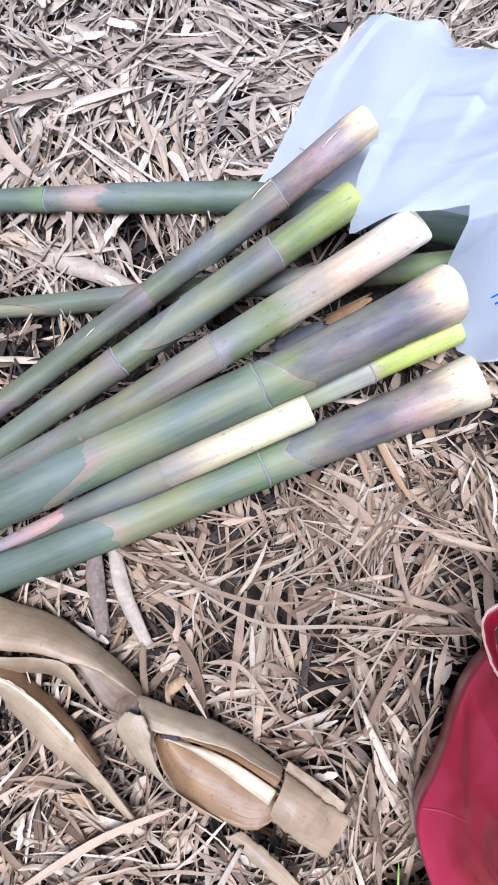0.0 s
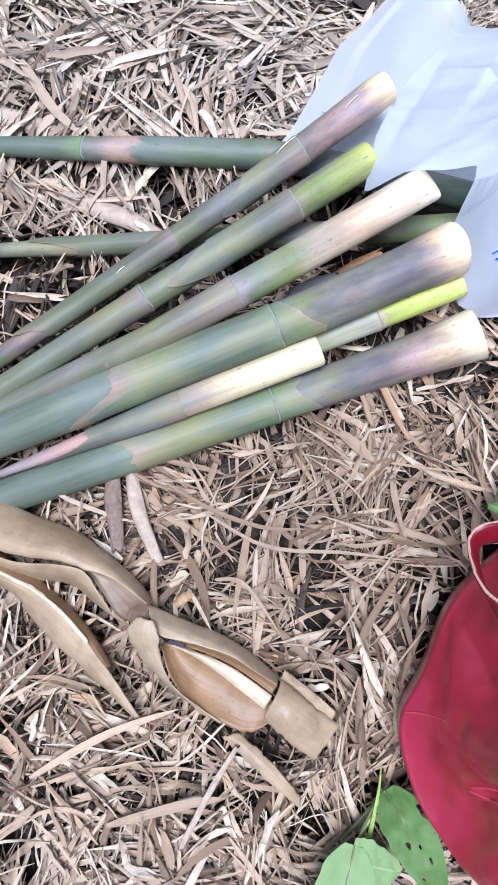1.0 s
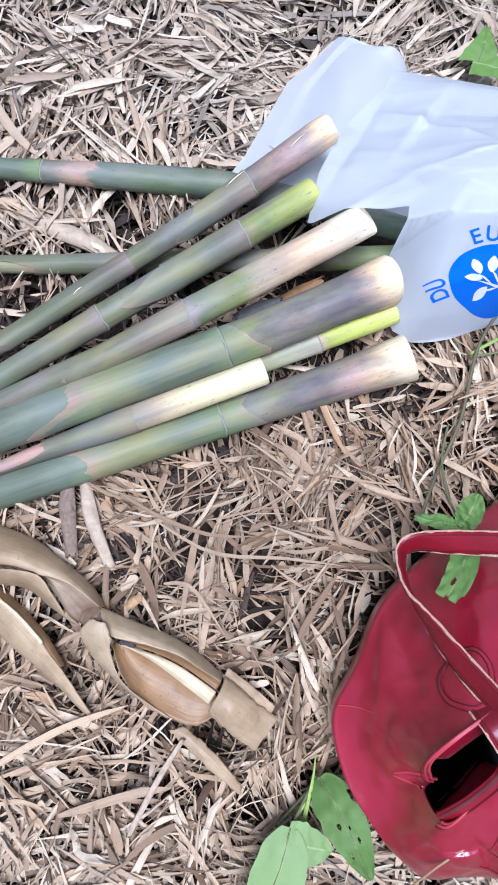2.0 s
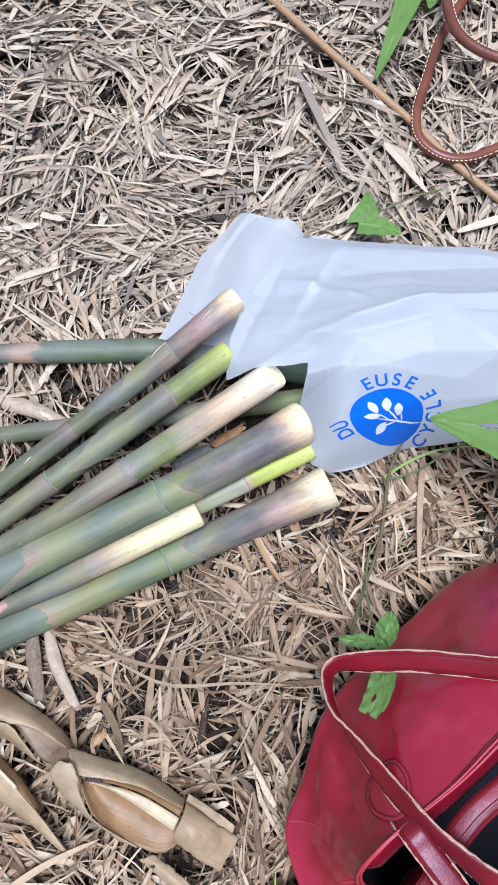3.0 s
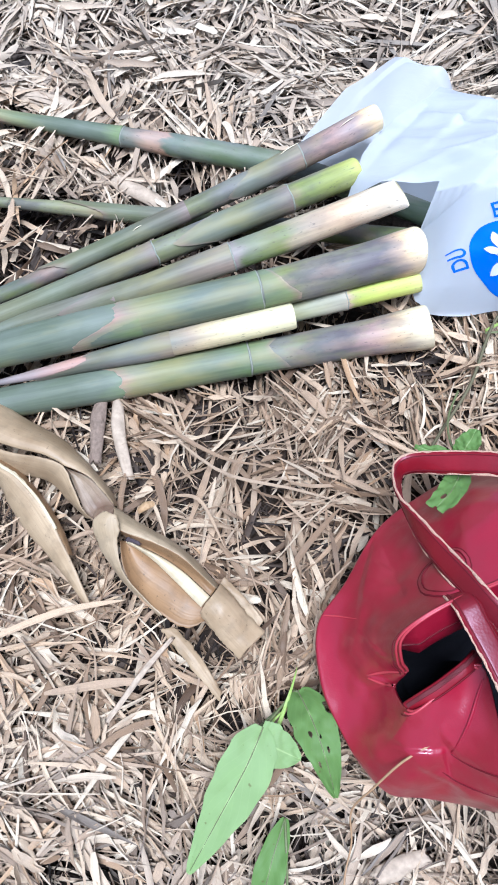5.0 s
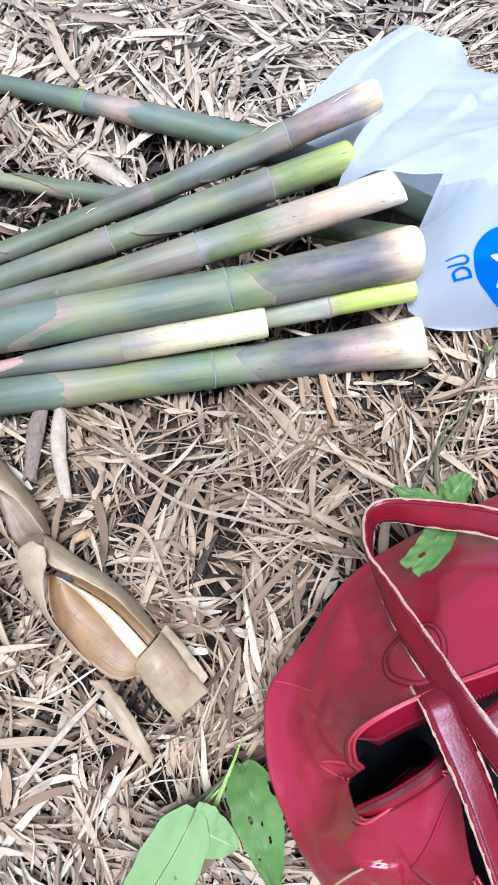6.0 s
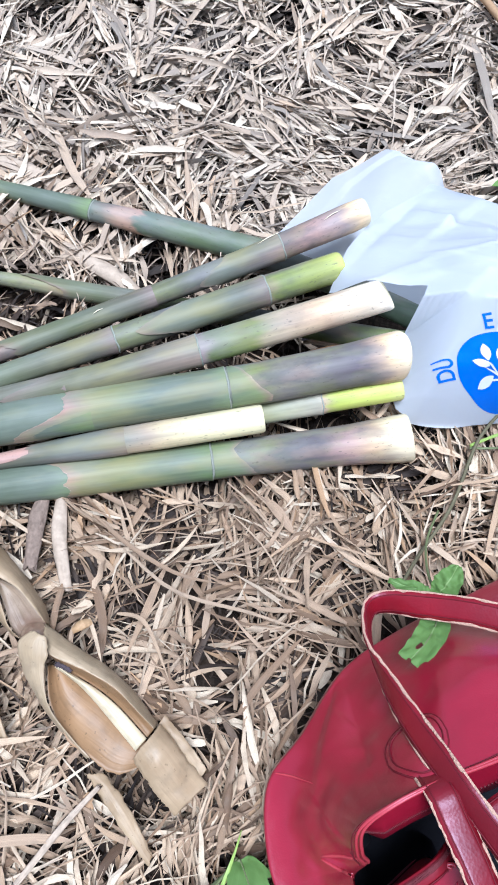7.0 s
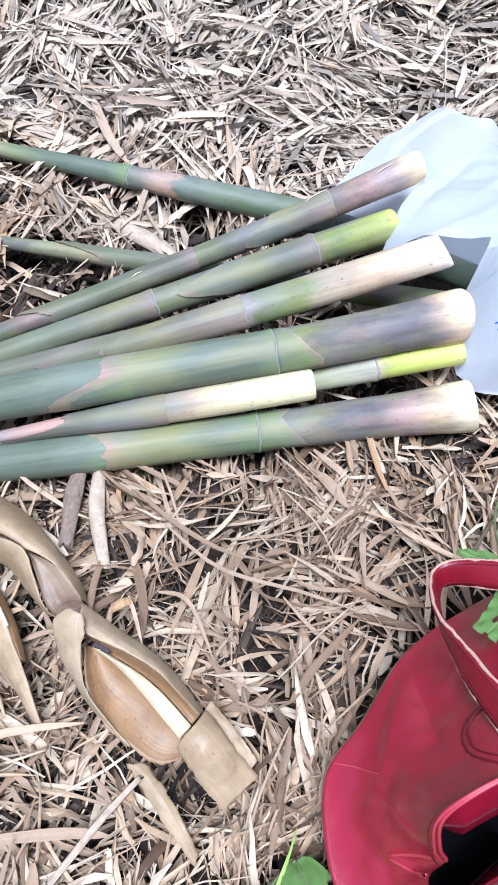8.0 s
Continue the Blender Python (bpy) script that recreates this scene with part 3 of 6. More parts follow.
shoot("thin lime green bamboo shoot under a thicker one", (0.175, 0.2000), (-0.12, 0.076), [(0, 0.0124), (0.1, 0.0120), (0.3, 0.009)],
      [(0.0, (0.56, 0.57, 0.20)), (0.02, (0.50, 0.54, 0.13)), (0.07, (0.42, 0.48, 0.09)), (0.080, (0.40, 0.42, 0.12)), (0.086, (0.50, 0.36, 0.26)), (0.095, (0.56, 0.54, 0.36)), (0.16, (0.36, 0.39, 0.24)), (0.2, G_MID), (0.3, G_DARK)],
      [0.086], [(0.087, 0.19, 0.02, 0, sheath_material("pale_sheath", [(0.0, (0.58, 0.52, 0.40)), (0.5, (0.42, 0.44, 0.28)), (1.0, (0.25, 0.27, 0.16))]))], 0.036, 0.0, blotch=0.15)
shoot("dark green bamboo shoot lying under the others", (0.20, 0.296), (-0.62, 0.373), [(0, 0.0145), (0.22, 0.0156), (0.35, 0.0142), (0.41, 0.0118), (0.56, 0.0078), (0.82, 0.004)],
      [(0.0, G_DARK), (0.1, G_DARK), (0.25, (0.075, 0.115, 0.085)), (0.349, (0.085, 0.13, 0.085)), (0.354, (0.44, 0.25, 0.17)), (0.372, (0.42, 0.25, 0.18)), (0.394, (0.18, 0.17, 0.13)), (0.41, (0.12, 0.155, 0.12)), (0.48, (0.16, 0.22, 0.14)), (0.8, G_TEAL)],
      [0.413], [(0.414, 0.58, 0.03, 0, SH_BLUE)], 0.018, 0.002, blotch=0.35, bow=[(0, 0.0), (0.1, -0.016), (0.22, -0.026), (0.35, -0.018), (0.55, -0.003), (0.82, 0.012)])
shoot("olive bamboo shoot lying flat under the pile", (0.19, 0.272), (-0.62, 0.212), [(0, 0.0135), (0.3, 0.0108), (0.4, 0.0098), (0.5, 0.0070), (0.82, 0.003)],
      [(0.0, (0.12, 0.15, 0.045)), (0.15, (0.13, 0.15, 0.05)), (0.32, OLIVE), (0.37, (0.36, 0.25, 0.11)), (0.42, (0.24, 0.24, 0.12)), (0.8, G_MID)],
      [0.30], [(0.301, 0.40, 0.05, -30, SH_OLIVE)], 0.010, -0.006)


# ---------------------------------------------------------------- white plastic bag
BX = [0.00, 0.07, 0.12, 0.16, 0.20, 0.24, 0.29, 0.35, 0.40, 0.48, 0.56, 0.64]
BY0 = [0.30, 0.262, 0.20, 0.176, 0.178, 0.186, 0.203, 0.208, 0.214, 0.242, 0.275, 0.31]
BY1 = [0.40, 0.47, 0.505, 0.502, 0.492, 0.486, 0.478, 0.472, 0.470, 0.450, 0.415, 0.37]
BHX = [0.0, 0.07, 0.15, 0.22, 0.30, 0.40, 0.50, 0.58, 0.64]
BH = [0.03, 0.060, 0.098, 0.138, 0.148, 0.125, 0.092, 0.06, 0.015]
PU = [0.0, 0.05, 0.11, 0.25, 0.42, 0.50, 0.62, 0.75, 0.88, 0.96, 1.0]
PV = [0.0, 0.30, 0.58, 0.94, 1.0, 0.92, 0.68, 0.51, 0.36, 0.20, 0.04]
FOLDS = [((0.09, 0.275), (0.17, 0.302), 0.010, 0.010), ((0.149, 0.298), (0.30, 0.332), 0.012, 0.010), ((0.26, 0.326), (0.52, 0.368), 0.010, 0.012), ((0.13, 0.27), (0.34, 0.25), 0.005, 0.012), ((0.150, 0.405), (0.235, 0.352), 0.009, 0.012),
         ((0.16, 0.29), (0.40, 0.33), -0.007, 0.014), ((0.22, 0.40), (0.50, 0.425), -0.008, 0.03), ((0.33, 0.25), (0.56, 0.36), 0.006, 0.014), ((0.10, 0.32), (0.15, 0.42), -0.006, 0.01), ((0.36, 0.30), (0.50, 0.34), -0.005, 0.01)]


PLEATS = [((0.185, 0.300), 70, 0.008), ((0.190, 0.385), 148, 0.012), ((0.30, 0.300), 100, 0.006), ((0.37, 0.285), 60, 0.006), ((0.215, 0.228), 135, 0.004), ((0.48, 0.30), 75, 0.006), ((0.205, 0.262), 150, 0.005)]


def bag_top(x, y):
    """Height of the bag's upper film."""
    y0, y1 = np.interp(x, BX, BY0), np.interp(x, BX, BY1)
    u = min(max((y - y0) / (y1 - y0), 0), 1)
    z = np.interp(x, BHX, BH) * np.interp(u, PU, PV)
    edge = min(1.0, u * 7, (1 - u) * 7)
    for (ax, ay), (bx, by), h, w in FOLDS:
        d = Vector((bx - ax, by - ay))
        r = Vector((x - ax, y - ay))
        s = r.dot(d) / d.length_squared
        off = abs(r.x * d.y - r.y * d.x) / d.length
        fade = min(1.0, max(0.0, (s + 0.15) / 0.3), max(0.0, (1.15 - s) / 0.3))
        z += edge * h * fade * (0.45 * math.exp(-(off / w) ** 2) + 0.6 * math.exp(-1.8 * off / w))
    z += edge * 0.004 * noise.noise(Vector((x * 11, y * 20, 1.7))) + edge * 0.0014 * noise.noise(Vector((x * 34, y * 46, 4.1)))
    for (px, py), tilt, h in PLEATS:
        side = (x - px) * math.cos(radians(tilt)) + (y - py) * math.sin(radians(tilt))
        reach = math.hypot(x - px, y - py)
        z += edge * h * max(0.0, 1 - reach / 0.09) * min(1.0, max(0.0, side / 0.009 + 0.5)) * max(0.0, 1 - max(0.0, side) / 0.035)
    z += edge * 0.0026 * (0.5 - abs(noise.noise(Vector((x * 9 + y * 5, y * 24 - x * 7, 8.2))))) + edge * 0.0014 * (0.5 - abs(noise.noise(Vector((x * 26 - y * 12, y * 38, 3.3)))))
    near = min(max((x - 0.150) / 0.06, 0.0), 1.0)
    if y < 0.262:
        z *= 0.22 + 0.78 * near * near * (3 - 2 * near)
    return z + 0.004


def build_bag():
    bag = thing("plastic_bag", "crumpled white compostable plastic bag with blue print over the shoot ends", "plastic bag")
    bm = bmesh.new()
    mouth = [(0.0, 0.178, 0.196), (0.06, 0.186, 0.176), (0.14, 0.205, 0.162), (0.25, 0.240, 0.160), (0.33, 0.266, 0.168), (0.37, 0.279, 0.170), (0.40, 0.283, 0.120), (0.43, 0.284, 0.078), (0.52, 0.330, 0.086), (0.70, 0.395, 0.116), (0.86, 0.447, 0.156), (1.0, 0.502, 0.176)]
    mv, my, mx = zip(*mouth)
    rows = []
    for i in range(161):
        s = i / 160
        row = []
        for j in range(151):
            v = j / 150
            x0, yy0 = float(np.interp(v, mv, mx)), float(np.interp(v, mv, my))
            x = x0 + (0.64 - x0) * s
            y0, y1 = float(np.interp(x, BX, BY0)), float(np.interp(x, BX, BY1))
            y = y0 + (y1 - y0) * v
            blend = max(0.0, 1 - s / 0.16) ** 1.5
            y = y * (1 - blend) + yy0 * blend
            z = bag_top(x, y)
            if v < 0.5:
                z = max(z, 0.004)
            row.append((x, y, z))
        rows.append(row)
    sheet(bm, rows, flip=True)
    top = part("upper_film", bm, FILM, bag)
    bm = bmesh.new()
    rim = [(-0.02, 0.335), (0.009, 0.377), (0.027, 0.414), (0.053, 0.470), (0.074, 0.492), (0.110, 0.528), (0.142, 0.512)]
    rows = []
    rl = np.linspace(0, len(rim) - 1, 41)
    low = np.stack([np.interp(rl, range(len(rim)), [q[c] for q in rim]) for c in (0, 1)], 1)
    for i in range(41):
        row = []
        for j in range(41):
            q = j / 40
            x0, y0 = low[i]
            x1, y1 = 0.20, 0.305 + 0.185 * i / 40
            x, y = x0 + (x1 - x0) * q, y0 + (y1 - y0) * q
            z = 0.012 + 0.028 * math.sin(math.pi * min(1, q * 1.2)) * (i / 40) ** 0.5 + 0.007 * noise.noise(Vector((x * 22, y * 14, 5.0)))
            if q < 0.15:
                z += 0.008 * (i / 40)
            row.append((x, y, z))
        rows.append(row)
    sheet(bm, rows, flip=True)
    part("lower_film", bm, FILM, bag, "inner face of the bag's back film")
    bm = bmesh.new()
    xs = np.linspace(0.205, 0.63, 30)
    rows = [[(x, float(np.interp(x, BX, BY0)) + (float(np.interp(x, BX, BY1)) - float(np.interp(x, BX, BY0))) * v, 0.003) for v in np.linspace(0.01, 0.99, 12)] for x in xs]
    sheet(bm, rows)
    part("underside", bm, FILM, bag)
    return bag, top


plastic_bag, bag_film = build_bag()


def on_bag(bm, lift=0.0012):
    for v in bm.verts:
        v.co.z = bag_top(v.co.x, v.co.y) + lift
    return bm


LOGO, LOGO_RX, LOGO_RY = (0.258, 0.2225), 0.0440, 0.0208


def logo_point(r, a):
    """A point of the printed emblem: r is 1 at the disc's edge, a in degrees from the world's x."""
    return (LOGO[0] + LOGO_RX * r * math.cos(radians(a)), LOGO[1] + LOGO_RY * r * math.sin(radians(a)), 0)


def build_print():
    bm = bmesh.new()
    rows = [[logo_point(r, 7.5 * k) for k in range(48)] for r in (0.001, 0.2, 0.4, 0.6, 0.8, 0.92, 1.0)]
    sheet(bm, rows, closed=True)
    part("printed_disc", on_bag(bm), BLUE_INK, plastic_bag, "blue printed disc")

    def petal(x, y, turn, length, width, lift=0.0024):
        bm = bmesh.new()
        c, s = math.cos(radians(turn)), math.sin(radians(turn))
        rows = []
        for i in range(9):
            q = i / 8
            w = width * math.sin(math.pi * min(1, q * 0.97 + 0.02)) ** 0.8
            row = []
            for e in (-1, 0, 1):
                px, py = length * q, e * w
                row.append((LOGO[0] + LOGO_RX * (x + px * c - py * s), LOGO[1] + LOGO_RY * (y + px * s + py * c), 0))
            rows.append(row)
        sheet(bm, rows)
        part("printed_leaf", on_bag(bm, lift), WHITE_INK, plastic_bag)

    for x, y, turn, ln, wd in ((-0.30, 0.02, 120, 0.50, 0.12), (-0.05, 0.12, 95, 0.52, 0.13), (0.28, 0.02, 95, 0.44, 0.12), (-0.22, -0.10, 185, 0.42, 0.11), (-0.02, -0.26, 245, 0.50, 0.12),
                                (1.02, -0.12, 183, 1.35, 0.035), (0.35, -0.16, 140, 0.6, 0.03), (0.1, -0.17, 160, 0.5, 0.025), (0.25, -0.18, 215, 0.4, 0.025), (0.42, -0.12, 105, 0.25, 0.025)):
        petal(x, y, turn, ln, wd)

    def letters(text, place, turn, height, squash=1.0, name="printed_letter", emblem=False):
        cu = bpy.data.curves.new(name, "FONT")
        cu.body, cu.size, cu.align_x = text, height / 0.72, "CENTER"
        cu.offset = height * 0.022
        tmp = bpy.data.objects.new("lettering", cu)
        scene.collection.objects.link(tmp)
        bpy.context.view_layer.update()
        me = bpy.data.meshes.new_from_object(tmp.evaluated_get(bpy.context.evaluated_depsgraph_get()))
        bpy.data.objects.remove(tmp)
        bm = bmesh.new()
        bm.from_mesh(me)
        bmesh.ops.triangulate(bm, faces=bm.faces[:])
        for _ in range(2):
            bmesh.ops.subdivide_edges(bm, edges=[e for e in bm.edges if e.calc_length() > height * 0.22], cuts=1)
            bmesh.ops.triangulate(bm, faces=bm.faces[:])
        c, s = math.cos(radians(turn)), math.sin(radians(turn))
        for v in bm.verts:
            x, y = v.co.x * squash, v.co.y
            x, y = x * c - y * s, x * s + y * c
            v.co = (place[0] + x * LOGO_RX, place[1] + y * LOGO_RY, 0) if emblem else (place[0] + x, place[1] + y, 0)
        part(name, on_bag(bm, 0.0016), BLUE_INK, plastic_bag, smooth=False)

    words = [("REDUCE", 246, 167, 1.10, -90), ("REUSE", 136, 68, 1.10, -90), ("RECYCLE", -67, 38, 1.47, 90)]
    seen = {"REDUCE": (2, 4), "REUSE": (1, 5), "RECYCLE": (2, 7)}  # the other letters are folded under
    for word, a0, a1, r, turn in words:
        for i in range(*seen[word]):
            a = a0 + (a1 - a0) * i / (len(word) - 1)
            p = logo_point(r, a)
            if p[1] > 0.198:
                letters(word[i], p, a + turn, 0.42, 0.84, emblem=True)
    letters("BAG", (0.416, 0.263), 82, 0.0215, 1.1)
    letters("environment", (0.440, 0.263), 82, 0.0075, 1.15)


build_print()


# ---------------------------------------------------------------- red handbag
MID = [(0.119, -0.200), (0.139, -0.155), (0.164, -0.095), (0.206, -0.050), (0.264, -0.003), (0.330, 0.046), (0.390, 0.058), (0.45, 0.050), (0.505, 0.01), (0.52, -0.07), (0.495, -0.17), (0.44, -0.26),
       (0.375, -0.322), (0.317, -0.331), (0.270, -0.331), (0.236, -0.332), (0.205, -0.334), (0.178, -0.316), (0.155, -0.290), (0.131, -0.253)]
RIM = [(0.181, -0.224, 0.158), (0.175, -0.209, 0.178), (0.187, -0.192, 0.190), (0.215, -0.170, 0.194), (0.268, -0.137, 0.193), (0.322, -0.094, 0.191), (0.366, -0.050, 0.191), (0.41, -0.03, 0.192), (0.445, -0.06, 0.19), (0.45, -0.12, 0.19), (0.43, -0.19, 0.19), (0.385, -0.25, 0.185),
       (0.335, -0.282, 0.180), (0.296, -0.284, 0.176), (0.266, -0.272, 0.172), (0.243, -0.217, 0.166), (0.215, -0.244, 0.156), (0.196, -0.261, 0.146), (0.186, -0.245, 0.120), (0.191, -0.231, 0.136)]


# folds of the leather in the plan: start, end, height of the step (metres), reach; the far side of each line is the raised one
CREASES = [((0.150, -0.199), (0.183, -0.228), 0.006, 0.016), ((0.166, -0.238), (0.200, -0.243), 0.005, 0.012), ((0.190, -0.296), (0.236, -0.283), 0.006, 0.018), ((0.250, -0.292), (0.222, -0.270), 0.006, 0.016),
           ((0.262, -0.318), (0.214, -0.300), 0.0045, 0.012), ((0.232, -0.284), (0.246, -0.312), 0.005, 0.014), ((0.300, -0.312), (0.252, -0.290), 0.004, 0.014), ((0.160, -0.130), (0.196, -0.158), 0.003, 0.026), ((0.150, -0.200), (0.163, -0.085), 0.006, 0.030)]


def crumple(x, y):
    """Height that the folds and slack of the leather add at a place of the plan."""
    h = 0.0
    for (ax, ay), (bx, by), step, reach in CREASES:
        dx, dy = bx - ax, by - ay
        ln = math.hypot(dx, dy)
        s = ((x - ax) * dx + (y - ay) * dy) / (ln * ln)
        side = ((x - ax) * dy - (y - ay) * dx) / ln
        fade = max(0.0, 1 - (2 * s - 1) ** 2 * 0.8) if -0.05 < s < 1.05 else 0.0
        if fade and abs(side) < reach:
            rise = min(1.0, max(0.0, side / 0.003 + 0.5))
            h += step * fade * (rise - 0.35) * (1 - abs(side) / reach) ** 1.5
    return h


def build_handbag():
    bag = thing("handbag", "open slouched red leather handbag standing on dry leaves", "handbag")
    k, levels = 480, 56
    mid, rim = spline(MID, k, True), spline(RIM, k, True)
    cx, cy = 0.315, -0.14
    rows = []
    for z, s in ((-0.022, 0.86), (-0.018, 0.93), (-0.006, 0.955), (0.006, 0.975), (0.018, 0.987), (0.03, 0.995), (0.042, 0.999), (0.055, 1.0)):
        rows.append([(cx + (p[0] - cx) * s, cy + (p[1] - cy) * s, z) for p in mid])
    for i in range(1, levels + 1):
        q = i / levels
        row = []
        for i2, (a, b) in enumerate(zip(mid, rim)):
            sq = 1 - math.cos(q * math.pi / 2)
            hz = math.sin(q * math.pi / 2)
            turn = (i2 * 20 / k + 10) % 20 - 10
            slump = min(1.0, max(0.0, (3.2 - turn) / 1.2), 1.0) * min(1.0, max(0.0, (turn + 3.0) / 1.5))
            h = 0.48 * q + 0.52 * sq
            h = h + (1 - (1 - q) ** 1.35 - h) * slump
            x, y = a[0] + (b[0] - a[0]) * h, a[1] + (b[1] - a[1]) * h
            rise = 0.58 * q + 0.42 * hz
            z = 0.055 + (b[2] - 0.055) * (rise + (0.4 * q + 0.6 * q ** 1.5 - rise) * slump)
            f = math.sin(math.pi * q)
            soft = 0.012 * noise.noise(Vector((x * 9, y * 9, z * 7 + 1.3))) + 0.009 * noise.noise(Vector((x * 20, y * 17, z * 10 + 3)))
            soft += 0.0025 * noise.noise(Vector((x * 55, y * 48, z * 40 + 7))) + 0.004 * (0.4 - abs(noise.noise(Vector((x * 15 + y * 6, y * 24, z * 12 + 5)))))
            d = Vector((x - cx, y - cy, 0.15)).normalized() * soft * f
            lift = crumple(x, y) * min(1.0, q * 6) * min(1.0, (1 - q) * 5)
            row.append((x + d.x, y + d.y, z + d.z + lift))
        rows.append(row)
    bm = bmesh.new()
    vs = sheet(bm, rows, closed=True)
    bm.faces.new(vs[0][::-1])
    body = part("body", bm, RED, bag, "red pebbled leather body")
    ring = rim[::3]
    bm = bmesh.new()
    rows = [[(b[0] + (cx + 0.01 - b[0]) * q, b[1] + (cy - 0.02 - b[1]) * q, b[2] * z) for b in ring] for q, z in ((-0.030, 0.74), (0.0, 0.68), (0.08, 0.55), (0.14, 0.40), (0.18, 0.1))]
    vs = sheet(bm, rows, closed=True)
    bm.faces.new(vs[-1])
    part("lining", bm, LINING, bag, "black fabric lining")
    path = [Vector(p) for p in rim]
    bm = bmesh.new()
    rows = []
    for q, d, lean in ((0.006, 0.0, 0.0), (0.004, 0.006, 0.003), (-0.008, 0.014, 0.009), (-0.022, 0.026, 0.016), (-0.032, 0.040, 0.022), (-0.036, 0.052, 0.024)):
        row = []
        for j, b in enumerate(rim):
            turn = (j * 20 / k + 10) % 20 - 10
            w = min(1.0, max(0.0, (turn - 0.3) / 1.4)) * min(1.0, max(0.0, (8.0 - turn) / 2.0))
            t = Vector(rim[(j + 2) % k]) - Vector(rim[j - 2])
            inward = Vector((t.y, -t.x, 0)).normalized() * lean
            row.append((b[0] + (cx - b[0]) * q * (1 - w) + inward.x * w, b[1] + (cy - b[1]) * q * (1 - w) + inward.y * w, b[2] - d))
        rows.append(row)
    sheet(bm, rows, closed=True, flip=True)
    facing = part("facing", bm, RED, bag, "dark red leather facing inside the rim")
    bm = bmesh.new()
    for i in range(k):
        p, q = Vector(rows[3][i]) + Vector((0, 0, 0.0006)), Vector(rows[3][(i + 1) % k]) + Vector((0, 0, 0.0006))
        c, d = p.lerp(q, 0.2), (q - p)
        tube(bm, [c, c + d * 0.45], 0.0009, 4)
    part("zip_teeth", bm, ZIP_METAL, facing, "fine dark zip teeth")

    def along(i0, i1, out, down):
        """The rim's line from one control point to another, moved outwards and down."""
        n0, n1 = int(i0 * k / 20), int(i1 * k / 20)
        line = []
        for j in range(n0, n1 + 1):
            p = path[j % k]
            line.append(p + Vector((p.x - cx, p.y - cy, 0)).normalized() * out + Vector((0, 0, 0.0012 - down)))
        return line

    for i0, i1 in ((-0.9, 14.0), (15.0, 17.2)):
        for out, down, r in ((0.0, 0.0, 0.0014), (0.0034, 0.0004, 0.0012)):
            bm = bmesh.new()
            tube(bm, along(i0, i1, out, down), r, 7)
            part("piping", bm, RED_PIPE, bag)
        bm = bmesh.new()
        tube(bm, along(i0, i1, 0.0062, 0.0018), 0.0006, 5)
        part("stitching", bm, STITCH, bag)
    tree = BVHTree.FromPolygons([v.co for v in body.data.vertices], [q.vertices for q in body.data.polygons])

    def crease(pts, r, mat, name):
        line = []
        for q in spline(pts, 24):
            hit = tree.ray_cast(Vector((q[0], q[1], 0.4)), Vector((0, 0, -1)))[0]
            if hit is not None:
                line.append(hit + Vector((0, 0, r * 0.25)))
        if len(line) > 2:
            bm = bmesh.new()
            tube(bm, line, [r * (0.25 + 0.75 * math.sin(math.pi * i / (len(line) - 1)) ** 0.5) for i in range(len(line))], 6)
            part(name, bm, mat, bag)

    crease([(0.122, -0.190), (0.136, -0.189), (0.150, -0.190)], 0.0011, RED_PIPE, "seam")
    crease([(0.191, -0.231), (0.178, -0.233), (0.166, -0.238)], 0.0015, RED_PIPE, "gusset_piping")
    crease([(0.166, -0.240), (0.182, -0.243), (0.198, -0.241)], 0.0015, RED_PIPE, "gusset_piping")
    crease([(0.246, -0.226), (0.243, -0.255), (0.238, -0.287)], 0.0012, RED, "seam")
    crease([(0.238, -0.288), (0.262, -0.296), (0.31, -0.298)], 0.0009, STITCH, "seam")
    # dark line on a leather fold; the crease's shade is in its colour
    crease([(0.236, -0.304), (0.256, -0.311), (0.280, -0.314)], 0.0008, STITCH, "seam")
    return bag


handbag = build_handbag()


def ribbon(name, centre, across, width, thick, mat, parent, label="", n=70, edges=None, stitch=None):
    """A flat leather strap along a line, with its width direction given at each point; edges: material of the raw edges."""
    c, w = spline(centre, n), spline(across, n)
    loops = []
    for i in range(n):
        p, d = Vector(c[i]), (Vector(c[min(i + 1, n - 1)]) - Vector(c[max(i - 1, 0)])).normalized()
        a = Vector(w[i])
        a = (a - d * a.dot(d)).normalized()
        loops.append((p, a, a.cross(d)))
    bm = bmesh.new()
    prof = [(-0.5, -0.5), (-0.5, 0.5), (-0.25, 0.85), (0.25, 0.85), (0.5, 0.5), (0.5, -0.5), (0.25, -0.8), (-0.25, -0.8)]
    rows = [[p + a * (e * width) + b * (h * thick) for e, h in prof] for p, a, b in loops]
    vs = sheet(bm, rows, closed=True)
    bm.faces.new(vs[0][::-1])
    bm.faces.new(vs[-1])
    bmesh.ops.recalc_face_normals(bm, faces=bm.faces[:])
    ob = part(name, bm, mat, parent, label)
    if edges:
        for side in (-1, 1):
            bm = bmesh.new()
            line = [p + a * (side * 0.5 * width) + Vector((noise.noise(p * 900), noise.noise(p * 900 + Vector((7, 1, 3))), noise.noise(p * 700))) * 0.0009 for p, a, b in loops]
            tube(bm, line, [0.0012 + 0.0007 * noise.noise(p * 600) for p in line], 6)
            part("raw_edge", bm, edges, ob)
    if stitch:
        for side in (-1, 1):
            for face in (1, -1):
                bm = bmesh.new()
                tube(bm, [p + a * (side * 0.36 * width) + b * (face * 0.78 * thick) for p, a, b in loops], 0.0005, 5)
                part("stitching", bm, stitch, ob)
    return ob


